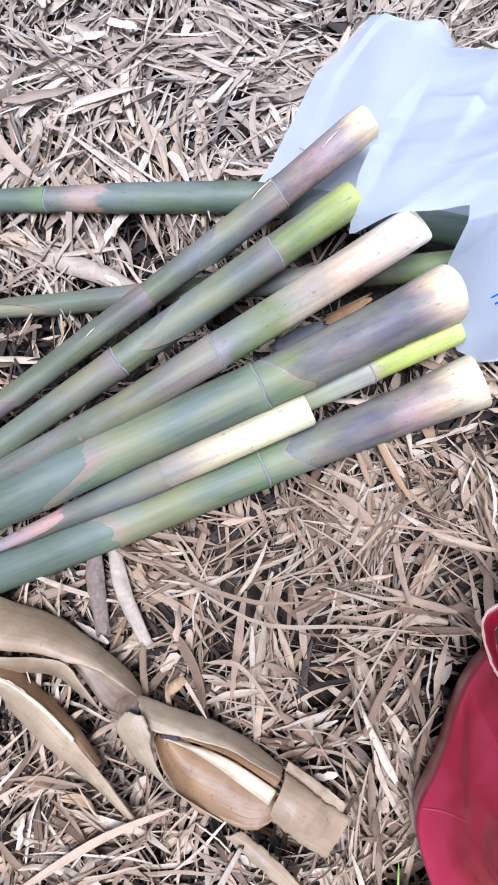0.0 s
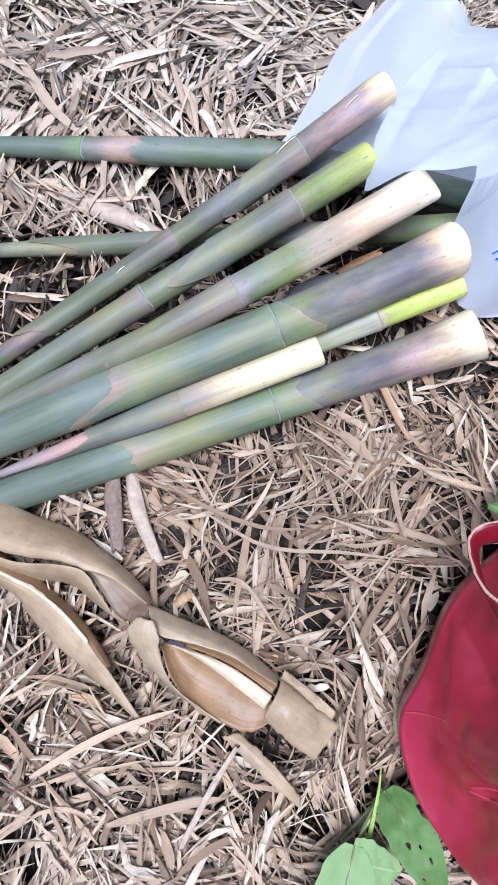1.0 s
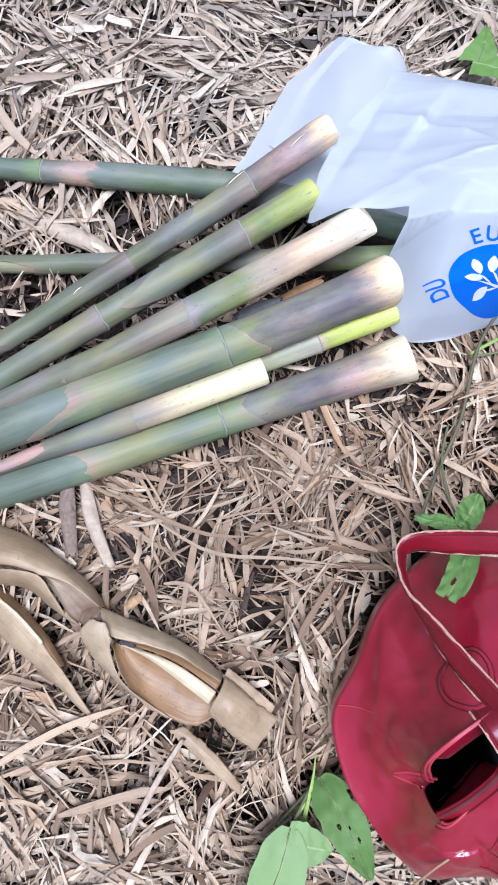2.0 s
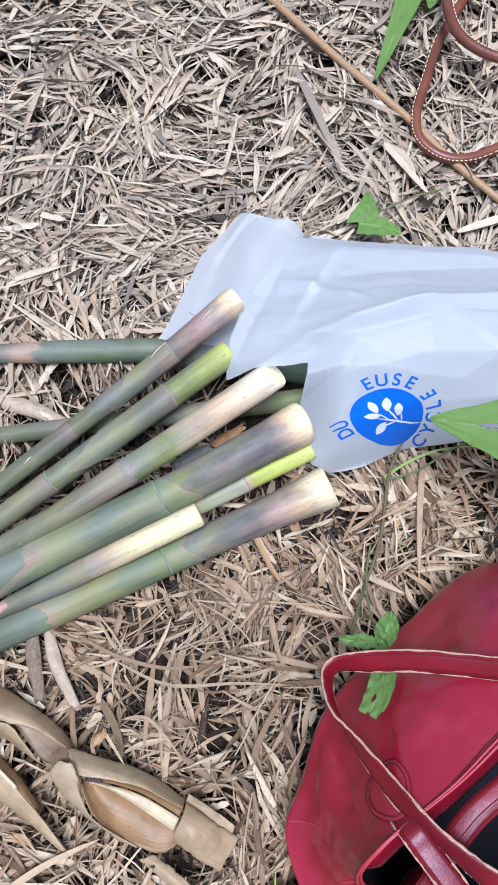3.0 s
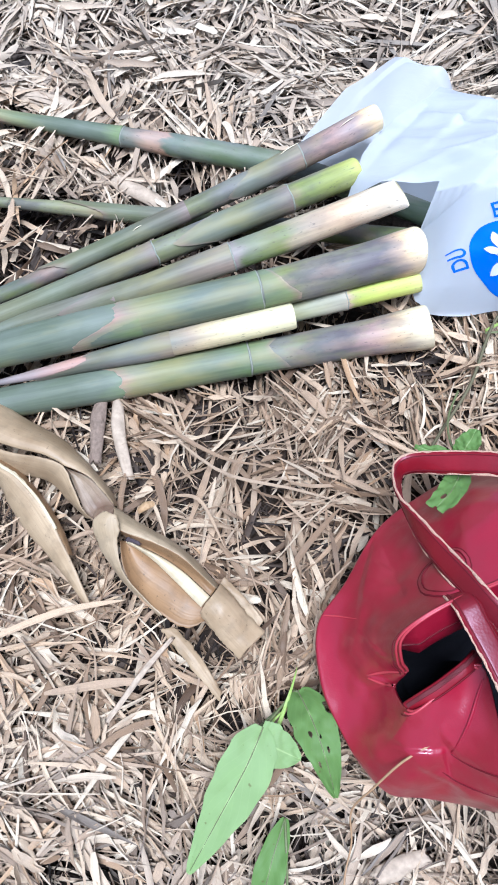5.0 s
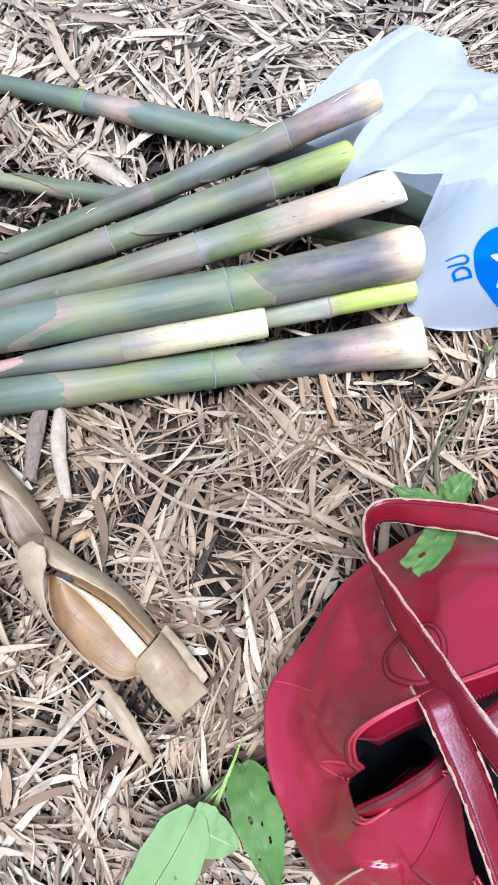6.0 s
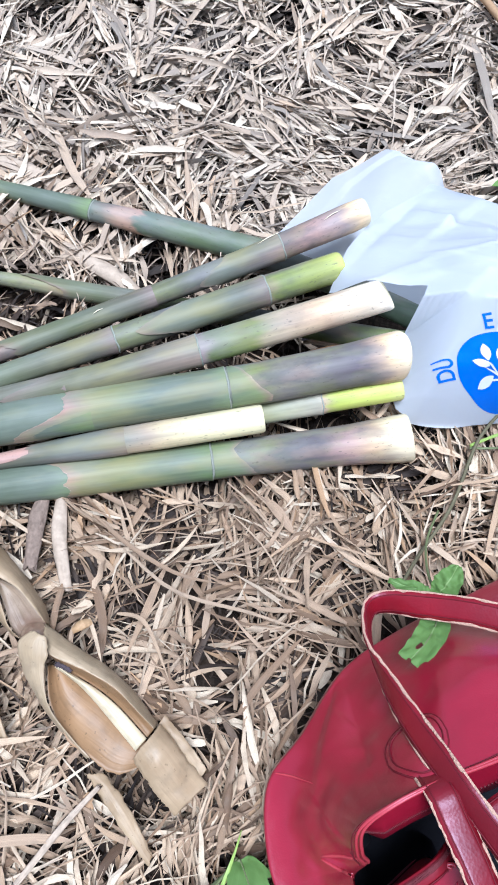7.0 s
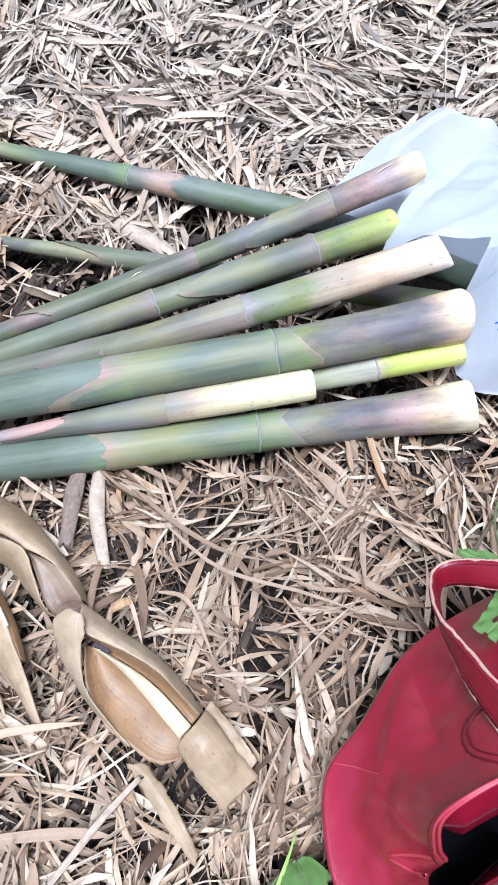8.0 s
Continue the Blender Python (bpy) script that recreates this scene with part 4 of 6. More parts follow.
S2 = [(0.50, -0.12, 0.20), (0.43, -0.085, 0.215), (0.36, -0.060, 0.207), (0.30, -0.049, 0.178), (0.245, -0.041, 0.152), (0.206, -0.040, 0.128), (0.178, -0.041, 0.111), (0.166, -0.052, 0.111), (0.167, -0.080, 0.130),
      (0.181, -0.106, 0.147), (0.201, -0.136, 0.172), (0.226, -0.168, 0.203), (0.257, -0.196, 0.209), (0.290, -0.222, 0.205), (0.32, -0.247, 0.196), (0.37, -0.29, 0.175), (0.43, -0.31, 0.14)]
W2 = [(0, 1, 0.6), (0, 1, 0.6), (0, 1, 0.5), (0, 1, 0.4), (0, 1, 0.4), (-0.1, 1, 0.5), (-0.5, 0.8, 0.8), (-0.7, 0.3, 1), (-0.4, -0.2, 1.3),
      (0.3, 0.0, 1.3), (0.6, 0.2, 1.1), (0.7, 0.3, 1.1), (0.7, 0.4, 0.9), (0.75, 0.6, 0.5), (0.7, 0.7, 0.4), (0.7, 0.7, 0.3), (0.7, 0.7, 0.2)]
ribbon("strap", S2, W2, 0.0205, 0.0022, RED_STRAP, handbag, "cracked red leather strap with frayed cream edges", 110, RAW_EDGE, STITCH)
S1 = [(0.207, -0.154, 0.158), (0.216, -0.172, 0.198), (0.228, -0.190, 0.202), (0.246, -0.216, 0.203), (0.262, -0.243, 0.202), (0.283, -0.279, 0.199), (0.301, -0.320, 0.192), (0.33, -0.365, 0.18), (0.38, -0.40, 0.16), (0.45, -0.36, 0.15),
      (0.50, -0.22, 0.17), (0.49, -0.06, 0.19), (0.43, -0.01, 0.185), (0.385, 0.0, 0.165)]
W1 = [(0.78, 0.44, 0.5), (0.78, 0.44, 0.15), (0.8, 0.45, 0.0), (0.85, 0.5, -0.1), (0.9, 0.45, -0.3), (0.9, 0.4, -0.3), (0.9, 0.35, -0.2), (0.8, 0.5, 0.1), (0.2, 1, 0), (-0.7, 0.7, 0), (-1, 0, 0), (-0.7, -0.7, 0), (0, -1, 0), (0, -1, 0.3)]
ribbon("strap", S1, W1, 0.0205, 0.0022, RED_STRAP, handbag, "red leather strap with frayed edges", 110, RAW_EDGE, STITCH)


def strap_patch(centre, normal, along, length, width):
    """A rounded stitched patch that holds a strap to the bag's side."""
    nrm, al = Vector(normal).normalized(), Vector(along).normalized()
    al = (al - nrm * al.dot(nrm)).normalized()
    sd = nrm.cross(al)
    c = Vector(centre)

    body = [c for c in handbag.children if c.name.startswith("body")][0].data
    tree = BVHTree.FromPolygons([v.co for v in body.vertices], [q.vertices for q in body.polygons])

    def outline(scale, lift):
        pts = []
        for j in range(36):
            a = 2 * math.pi * j / 36
            ex = abs(math.cos(a)) ** 0.75 * math.copysign(1, math.cos(a))
            ey = abs(math.sin(a)) ** 0.75 * math.copysign(1, math.sin(a))
            low = max(0.0, -ex)
            q = c + al * (ex * length * scale * (1 + 0.15 * low)) + sd * (ey * width * scale * (1 - 0.45 * low ** 1.5))
            hit = tree.ray_cast(q + nrm * 0.08, -nrm)[0]
            pts.append((hit if hit is not None else q) + nrm * lift)
        return pts

    bm = bmesh.new()
    vs = sheet(bm, [outline(1.0, -0.006), outline(1.0, 0.0008), outline(0.96, 0.0016), outline(0.6, 0.003), outline(0.02, 0.0036)], closed=True)
    bmesh.ops.recalc_face_normals(bm, faces=bm.faces[:])
    ob = part("strap_patch", bm, RED, handbag, "stitched red leather patch")
    bm = bmesh.new()
    line = outline(0.86, 0.0024)
    tube(bm, line + [line[0]], 0.0006, 5, cap=False)
    part("stitching", bm, STITCH, ob)
    bm = bmesh.new()
    line = outline(1.0, 0.0004)
    tube(bm, line + [line[0]], 0.0009, 5, cap=False)
    part("edge", bm, STITCH, ob)


strap_patch((0.204, -0.146, 0.170), (-0.45, 0.55, 0.75), (-0.35, 0.75, -0.4), 0.026, 0.023)
strap_patch((0.372, -0.004, 0.150), (-0.25, 0.6, 0.75), (-0.3, 0.8, -0.4), 0.026, 0.019)


def zip_strip(pts, across, width, label):
    """A red leather strip with a zip along it, inside the mouth of the bag."""
    ob = ribbon("zip_panel", pts, across, width, 0.003, RED_STRAP, handbag, label, 50)
    c, w = spline(pts, 120), spline(across, 120)
    bm = bmesh.new()
    for i in range(0, 120):
        p, a = Vector(c[i]), Vector(w[i]).normalized()
        q = p + a * (width * 0.22) + Vector((0, 0, 0.0034))
        d = (Vector(c[min(i + 1, 119)]) - Vector(c[max(i - 1, 0)])).normalized()
        bmesh.ops.create_cube(bm, size=1.0, matrix=Matrix.Translation(q) @ Matrix((d, a, d.cross(a))).transposed().to_4x4() @ Matrix.Diagonal((0.0006, 0.0032, 0.0012, 1)))
    part("zip_teeth", bm, ZIP_METAL, ob, "fine dark zip teeth", smooth=False)
    for e in (0.08, 0.36, -0.42):
        bm = bmesh.new()
        tube(bm, [Vector(c[i]) + Vector(w[i]).normalized() * (width * e) + Vector((0, 0, 0.0028)) for i in range(120)], 0.0006, 5)
        part("stitching", bm, STITCH, ob)


zip_strip([(0.244, -0.205, 0.165), (0.252, -0.190, 0.182), (0.275, -0.166, 0.188), (0.305, -0.146, 0.188), (0.34, -0.124, 0.186), (0.40, -0.085, 0.18), (0.43, -0.07, 0.15)],
          [(0.7, -0.5, 0.3), (0.7, -0.5, 0.3), (0.55, -0.75, 0.2), (0.5, -0.8, 0.2), (0.5, -0.8, 0.2), (0.5, -0.8, 0.2), (0.5, -0.8, 0.2)], 0.022, "red leather zip panel inside the mouth")
zip_strip([(0.195, -0.259, 0.139), (0.204, -0.249, 0.152), (0.215, -0.238, 0.160), (0.230, -0.221, 0.168), (0.242, -0.209, 0.155)],
          [(-0.6, 0.6, 0.3), (-0.6, 0.7, 0.2), (-0.6, 0.7, 0.2), (-0.6, 0.7, 0.2), (-0.6, 0.6, 0.2)], 0.012, "zip edge folded into the gusset")


# ---------------------------------------------------------------- tote bag with brown handles
def build_tote():
    tote = thing("tote_bag", "red and cream tote bag with brown leather handles lying on straw", "tote bag")
    outer = [(0.560, 0.610), (0.553, 0.655), (0.548, 0.717), (0.545, 0.780), (0.551, 0.857), (0.555, 0.93), (0.57, 1.02), (0.62, 1.08), (0.80, 1.10), (0.98, 1.05), (1.0, 0.80), (0.95, 0.60), (0.80, 0.545), (0.63, 0.555)]
    k = 80
    o = spline(outer, k, True)
    cx, cy = 0.775, 0.82
    rows = []
    for z, s in ((-0.02, 0.94), (0.0, 0.985), (0.02, 1.0), (0.045, 0.99), (0.062, 0.96), (0.074, 0.90), (0.08, 0.76)):
        rows.append([(cx + (p[0] - cx) * s, cy + (p[1] - cy) * s, z + 0.008 * noise.noise(Vector((p[0] * 9, p[1] * 9, z * 12)))) for p in o])
    bm = bmesh.new()
    vs = sheet(bm, rows[:6], closed=True)
    bm.faces.new(vs[0][::-1])
    part("side_panel", bm, RED_CLOTH, tote, "red canvas side")
    bm = bmesh.new()
    vs = sheet(bm, [[(x, y, z + 0.002) for x, y, z in rows[5]], rows[6], [(cx + (x - cx) * 0.05, cy + (y - cy) * 0.05, 0.085) for x, y, z in rows[6]]], closed=True)
    part("front_panel", bm, CREAM_CLOTH, tote, "cream canvas panel")

    def handle(pts, mat, z_stitch):
        line = spline(pts, 90)
        ob = rod("handle", pts, 0.0072, mat, tote, "rolled brown leather handle with cream stitching", 90, 12)
        bm = bmesh.new()
        for i in range(2, 88):
            p, q = Vector(line[i]), Vector(line[i + 1])
            d = (q - p).normalized()
            s = d.cross(Vector((0, 0, 1))).normalized() * z_stitch
            off = s * -0.0062 + Vector((0, 0, 0.0046))
            tube(bm, [p + off, p + off + (q - p) * 0.62], 0.0006, 5)
        part("stitching", bm, PALE_STITCH, ob)

    handle([(0.64, 0.75, 0.06), (0.59, 0.697, 0.02), (0.50, 0.643, 0.008), (0.434, 0.611, 0.006), (0.388, 0.610, 0.008), (0.357, 0.638, 0.010), (0.356, 0.68, 0.012), (0.377, 0.738, 0.012), (0.405, 0.807, 0.010), (0.455, 0.885, 0.012), (0.505, 0.950, 0.02), (0.60, 1.00, 0.09)], TAN_LEATHER, 1)
    handle([(0.66, 0.72, 0.125), (0.60, 0.706, 0.10), (0.55, 0.708, 0.075), (0.497, 0.716, 0.060), (0.451, 0.737, 0.052), (0.416, 0.775, 0.050), (0.407, 0.832, 0.050), (0.426, 0.896, 0.05), (0.47, 0.96, 0.06), (0.56, 1.01, 0.10), (0.64, 1.02, 0.13)], BROWN, -1)
    return tote


tote_bag = build_tote()


# ---------------------------------------------------------------- green leaves and stems
def leaf(label, pts, widths, mat, up=(0, 0, 1), fold=0.18, holes=(), curl=0.0, lobes=0.0, group="green vine leaves among the straw", stem=None, sides=()):
    """A leaf along pts (stalk end to tip) with half-widths; holes: (v, u, size) bites; lobes: how far the base's two lobes reach back; sides: (pts, half-widths) of lobes to the side."""
    ob = thing("vine_leaf", label, "leaf", group=group)
    n, k = (150, 84) if holes else (28, 12)
    bm = bmesh.new()
    layer = bm.loops.layers.uv.verify()
    for which, (line, wide) in enumerate(((pts, widths), *sides)):
        c = spline(line, n)
        wd = np.interp(np.linspace(0, 1, n), np.linspace(0, 1, len(wide)), wide)
        bites = holes if which == 0 else ()
        grid = []
        for i in range(n):
            p, d = Vector(c[i]), (Vector(c[min(i + 1, n - 1)]) - Vector(c[max(i - 1, 0)])).normalized()
            a = d.cross(Vector(up)).normalized()
            nr = a.cross(d)
            row = []
            for j in range(k + 1):
                u = j / k * 2 - 1
                w = wd[i] * (1 + 0.07 * noise.noise(Vector((i / n * 10, math.copysign(3, u), line[0][0] * 90))))
                back = -lobes * abs(u) ** 1.5 * max(0, 1 - i / (n * 0.35)) if which == 0 else 0.0
                row.append(p + a * (u * w) + nr * (abs(u) * w * fold - curl * w * u * u + 0.0022 * noise.noise(Vector((i / n * 8.4, u * 2, line[0][1] * 70))) - 0.0008 * which) + d * back)
            grid.append([bm.verts.new(q) for q in row])
        for i in range(n - 1):
            for j in range(k):
                vv, uu = (i + 0.5) / (n - 1), (j + 0.5) / k * 2 - 1
                wob = 1 + 0.3 * noise.noise(Vector((vv * 30, uu * 9, 1.0)))
                if any((vv - hv) ** 2 * 6 + (uu - hu) ** 2 < (hs * wob) ** 2 for hv, hu, hs in bites):
                    continue
                f = bm.faces.new((grid[i][j], grid[i][j + 1], grid[i + 1][j + 1], grid[i + 1][j]))
                for lp, (r, q) in zip(f.loops, ((i, j), (i, j + 1), (i + 1, j + 1), (i + 1, j))):
                    lp[layer].uv = (q / k, r / (n - 1))
    bmesh.ops.delete(bm, geom=[v for v in bm.verts if not v.link_faces], context="VERTS")
    bm.normal_update()
    back = bmesh.ops.duplicate(bm, geom=bm.verts[:] + bm.edges[:] + bm.faces[:])
    for v in back["geom"]:
        if isinstance(v, bmesh.types.BMVert):
            v.co.z -= 0.0005
    part("blade", bm, mat, ob)
    c = spline(pts, n)
    rod("midrib", [tuple(Vector(c[i]) + Vector((0, 0, 0.0003))) for i in range(0, n, max(1, n // 10))], 0.0008, VINE, ob, taper=0.4, seg=6)
    if stem:
        rod("stalk", stem, 0.0013, VINE, ob, "thin green stalk", 20, 6)
    return ob


leaf("pale green arrow-shaped leaf on the straw", [(0.084, -0.300, 0.045), (0.075, -0.335, 0.048), (0.058, -0.385, 0.036), (0.040, -0.437, 0.02)], [0.008, 0.022, 0.025, 0.021, 0.012, 0.002], LEAF_PALE, fold=0.1,
     sides=[([(0.080, -0.310, 0.045), (0.100, -0.316, 0.044), (0.124, -0.322, 0.036)], [0.017, 0.020, 0.015, 0.002])],
     stem=[(0.084, -0.302, 0.044), (0.095, -0.285, 0.03), (0.110, -0.262, 0.015)])
leaf("narrow green leaf lying on the straw", [(0.119, -0.375, 0.022), (0.113, -0.410, 0.026), (0.111, -0.440, 0.022), (0.112, -0.468, 0.012)], [0.003, 0.011, 0.0145, 0.0135, 0.008, 0.001], LEAF, fold=0.3,
     stem=[(0.119, -0.376, 0.022), (0.124, -0.40, 0.028), (0.133, -0.44, 0.012)])
leaf("narrow pale green leaf flat on the straw", [(-0.080, -0.496, 0.012), (-0.045, -0.501, 0.016), (-0.010, -0.505, 0.014), (0.010, -0.503, 0.01)], [0.003, 0.008, 0.010, 0.008, 0.002], LEAF_PALE, fold=0.2)
leaf("green leaf flat on the straw", [(0.075, -0.518, 0.012), (0.05, -0.526, 0.015), (0.02, -0.535, 0.012), (0.00, -0.545, 0.01)], [0.004, 0.012, 0.014, 0.010, 0.002], LEAF_PALE, fold=0.2)
leaf("insect-eaten green leaf beside the red handbag", [(0.112, -0.262, 0.020), (0.128, -0.285, 0.040), (0.145, -0.315, 0.045), (0.163, -0.350, 0.022)], [0.008, 0.019, 0.021, 0.017, 0.010, 0.002], LEAF, fold=0.15, holes=((0.45, 0.3, 0.08), (0.62, -0.3, 0.07), (0.3, -0.9, 0.14), (0.7, 0.5, 0.07), (0.5, -0.1, 0.05)),
     stem=[(0.112, -0.262, 0.02), (0.098, -0.282, 0.012), (0.075, -0.31, 0.006)])
leaf("torn green leaf lying on the red handbag", [(0.224, -0.024, 0.100), (0.222, -0.046, 0.116), (0.213, -0.067, 0.130), (0.199, -0.088, 0.137)], [0.005, 0.010, 0.012, 0.0125, 0.012, 0.010], LEAF, up=(-0.3, 0.4, 0.85), fold=0.1, holes=((0.77, 0.2, 0.13), (1.03, 0.05, 0.22), (0.97, -1.0, 0.22)),
     sides=[([(0.222, -0.024, 0.100), (0.229, -0.012, 0.106), (0.236, 0.006, 0.108)], [0.006, 0.012, 0.013, 0.010, 0.003]), ([(0.220, -0.022, 0.099), (0.205, -0.020, 0.098), (0.182, -0.017, 0.094)], [0.004, 0.007, 0.008, 0.006, 0.002])],
     stem=[(0.224, -0.024, 0.099), (0.222, 0.01, 0.06), (0.228, 0.05, 0.02), (0.24, 0.09, 0.0)])
leaf("bright green arrow-shaped leaf beside the plastic bag", [(0.264, 0.500, 0.030), (0.270, 0.520, 0.034), (0.274, 0.546, 0.03)], [0.022, 0.019, 0.013, 0.007, 0.001], LEAF_BRIGHT, fold=0.05, lobes=0.006,
     sides=[([(0.258, 0.500, 0.030), (0.285, 0.492, 0.034), (0.312, 0.486, 0.028)], [0.016, 0.015, 0.013, 0.009, 0.003])], stem=[(0.268, 0.508, 0.03), (0.30, 0.528, 0.018), (0.34, 0.548, 0.012), (0.378, 0.560, 0.008)])
leaf("long bright green leaf on the straw near brown handles", [(0.400, 0.945, 0.05), (0.378, 0.895, 0.045), (0.345, 0.820, 0.038), (0.302, 0.728, 0.025)], [0.018, 0.021, 0.021, 0.017, 0.010, 0.002], LEAF_BRIGHT, fold=0.15)
leaf("small bright green leaf near brown handles", [(0.395, 0.93, 0.03), (0.402, 0.89, 0.03), (0.392, 0.85, 0.02)], [0.006, 0.016, 0.015, 0.002], LEAF_BRIGHT, fold=0.15)
leaf("large insect-eaten green leaf hanging over the plastic bag", [(0.480, 0.160, 0.15), (0.415, 0.172, 0.162), (0.36, 0.178, 0.158), (0.286, 0.196, 0.150)], [0.018, 0.026, 0.030, 0.034, 0.036, 0.018, 0.001], LEAF_BRIGHT, fold=0.06,
     holes=((0.50, 0.05, 0.17), (0.42, 0.30, 0.13), (0.60, -0.15, 0.15), (0.52, 0.45, 0.16), (0.72, 0.05, 0.14), (0.36, -0.35, 0.08), (0.30, 0.2, 0.07)), stem=[(0.47, 0.172, 0.15), (0.50, 0.15, 0.12), (0.55, 0.12, 0.02)])
leaf("insect-eaten green leaf hanging beside the plastic bag", [(0.412, 0.186, 0.10), (0.418, 0.150, 0.10), (0.424, 0.110, 0.085), (0.432, 0.066, 0.06)], [0.012, 0.022, 0.024, 0.024, 0.018, 0.003], LEAF, fold=0.15,
     holes=((0.35, 0.3, 0.15), (0.6, -0.3, 0.14), (0.72, 0.25, 0.13), (0.25, -0.5, 0.14)))

vine = thing("creeping_vine", "thin brown and green vine stem over the straw", "vine")
rod("stem", [(0.29, 0.215, 0.02), (0.268, 0.172, 0.012), (0.25, 0.095, 0.012), (0.224, 0.035, 0.014), (0.204, -0.012, 0.03)], 0.0019, TWIG, vine, "", 40, 7)
rod("stem", [(0.375, 0.205, 0.05), (0.335, 0.190, 0.035), (0.30, 0.172, 0.018), (0.262, 0.165, 0.006)], 0.0014, VINE, vine, "", 30, 6)
cane = tagged(rod("fallen_cane", [(0.02, 1.05, 0.010), (0.094, 0.962, 0.012), (0.168, 0.882, 0.012), (0.261, 0.768, 0.012), (0.337, 0.684, 0.008), (0.401, 0.606, 0.002), (0.462, 0.540, 0.0), (0.53, 0.47, -0.004)], 0.0054, CANE, None, "", 60, 10), "thin tan dry cane lying on the straw", "cane")


# ---------------------------------------------------------------- dry culm sheaths
def trough(name, line, half, arc, tilt, mat, parent, lift=0.0, n=30, k=16, thick=0.0012, label="", ragged=0.0):
    """A curled strip along a line. half: half-widths; arc: half-angles in degrees (positive: edges up like a boat, negative: edges down);
    tilt: roll in degrees."""
    c = spline(line, n)
    hw = np.interp(np.linspace(0, 1, n), np.linspace(0, 1, len(half)), half)
    ar = np.interp(np.linspace(0, 1, n), np.linspace(0, 1, len(arc)), arc)
    tl = np.interp(np.linspace(0, 1, n), np.linspace(0, 1, len(tilt)), tilt)
    upper, lower = [], []
    for i in range(n):
        d = Vector(c[min(i + 1, n - 1)]) - Vector(c[max(i - 1, 0)])
        d.normalize()
        a = d.cross(Vector((0, 0, 1))).normalized()
        up = a.cross(d)
        q = Matrix.Rotation(radians(tl[i]), 3, d)
        a, up = q @ a, q @ up
        r1, r2 = [], []
        for j in range(k + 1):
            t = (j / k * 2 - 1)
            ang = radians(ar[i]) * t
            if abs(ar[i]) < 4:
                off = a * (t * hw[i])
                nr = up
            else:
                rr = hw[i] / max(math.sin(min(abs(radians(ar[i])), math.pi / 2)), 0.2)
                sg = 1 if ar[i] > 0 else -1
                off = a * (rr * math.sin(abs(radians(ar[i])) * t)) + up * (sg * rr * (1 - math.cos(ang)))
                nr = (up * math.cos(ang) - a * (sg * math.sin(abs(radians(ar[i])) * t)))
            p = Vector(c[i]) + off + up * (0.0012 * noise.noise(Vector((i * 0.3, t * 2, line[0][0] * 50))))
            if ragged and i in (0, n - 1):
                p += d * ragged * noise.noise(Vector((t * 6, i, line[0][1] * 40)))
            r1.append(p + nr * thick * 0.5)
            r2.append(p - nr * thick * 0.5)
        upper.append(r1)
        lower.append(r2)
    bm = bmesh.new()
    rows = [u + lo[::-1] for u, lo in zip(upper, lower)]
    vs = sheet(bm, rows, closed=True)
    bm.faces.new(vs[0])
    bm.faces.new(vs[-1][::-1])
    bmesh.ops.recalc_face_normals(bm, faces=bm.faces[:])
    return part(name, bm, mat, parent, label)


def shell(name, one, two, bulge, mat, parent, label="", n=44, k=14, thick=0.0010, ragged=0.0):
    """A thin leathery sheet spanned between two edge lines; bulge: how far its middle rises (or sinks) between them."""
    a, b = spline(one, n), spline(two, n)
    seed = one[0][0] * 61 + one[0][1] * 37
    upper, lower = [], []
    for i in range(n):
        r1, r2 = [], []
        run = i / (n - 1)
        for j in range(k + 1):
            t = j / k
            p = Vector(a[i]).lerp(Vector(b[i]), t)
            p.z += bulge * (1 - (2 * t - 1) ** 2) * (0.5 + 0.5 * math.sin(math.pi * min(1, run * 1.15 + 0.1)))
            p.z += 0.0011 * noise.noise(Vector((run * 7, t * 3, seed))) + 0.0004 * noise.noise(Vector((run * 4, t * 26, seed)))
            e = (1 - min(t, 1 - t) * 2) ** 6
            w = ragged * e * (noise.noise(Vector((run * 17, t * 2, seed + 4))) + 0.6 * noise.noise(Vector((run * 46, t * 2, seed + 9))))
            p += (Vector(b[i]) - Vector(a[i])).normalized() * w
            if ragged and i in (0, n - 1):
                p += (Vector(a[-1]) - Vector(a[0])).normalized() * ragged * 1.6 * noise.noise(Vector((t * 7, i, seed)))
            r1.append(p + Vector((0, 0, thick * 0.5)))
            r2.append(p - Vector((0, 0, thick * 0.5)))
        upper.append(r1)
        lower.append(r2)
    bm = bmesh.new()
    vs = sheet(bm, [u + lo[::-1] for u, lo in zip(upper, lower)], closed=True)
    bm.faces.new(vs[0])
    bm.faces.new(vs[-1][::-1])
    bmesh.ops.recalc_face_normals(bm, faces=bm.faces[:])
    return part(name, bm, mat, parent, label)


sh = thing("dry_bamboo_sheath", "large curled tan dry bamboo sheath on the straw", "dry sheath")
CORE_L = [(-0.088, -0.150, 0.012), (-0.071, -0.156, 0.012), (-0.054, -0.164, 0.013), (-0.027, -0.181, 0.014), (0.003, -0.201, 0.016)]
CORE_R = [(-0.085, -0.147, 0.012), (-0.071, -0.152, 0.014), (-0.046, -0.159, 0.015), (-0.021, -0.170, 0.016), (0.010, -0.189, 0.018)]
RIM_IN = [(-0.099, -0.140, 0.026), (-0.080, -0.144, 0.028), (-0.054, -0.148, 0.030), (-0.027, -0.156, 0.028), (-0.006, -0.168, 0.024), (0.014, -0.180, 0.018)]
EAR_R = [(-0.099, -0.128, 0.034), (-0.093, -0.142, 0.036), (-0.092, -0.158, 0.030), (-0.077, -0.186, 0.024), (-0.034, -0.2155, 0.012)]
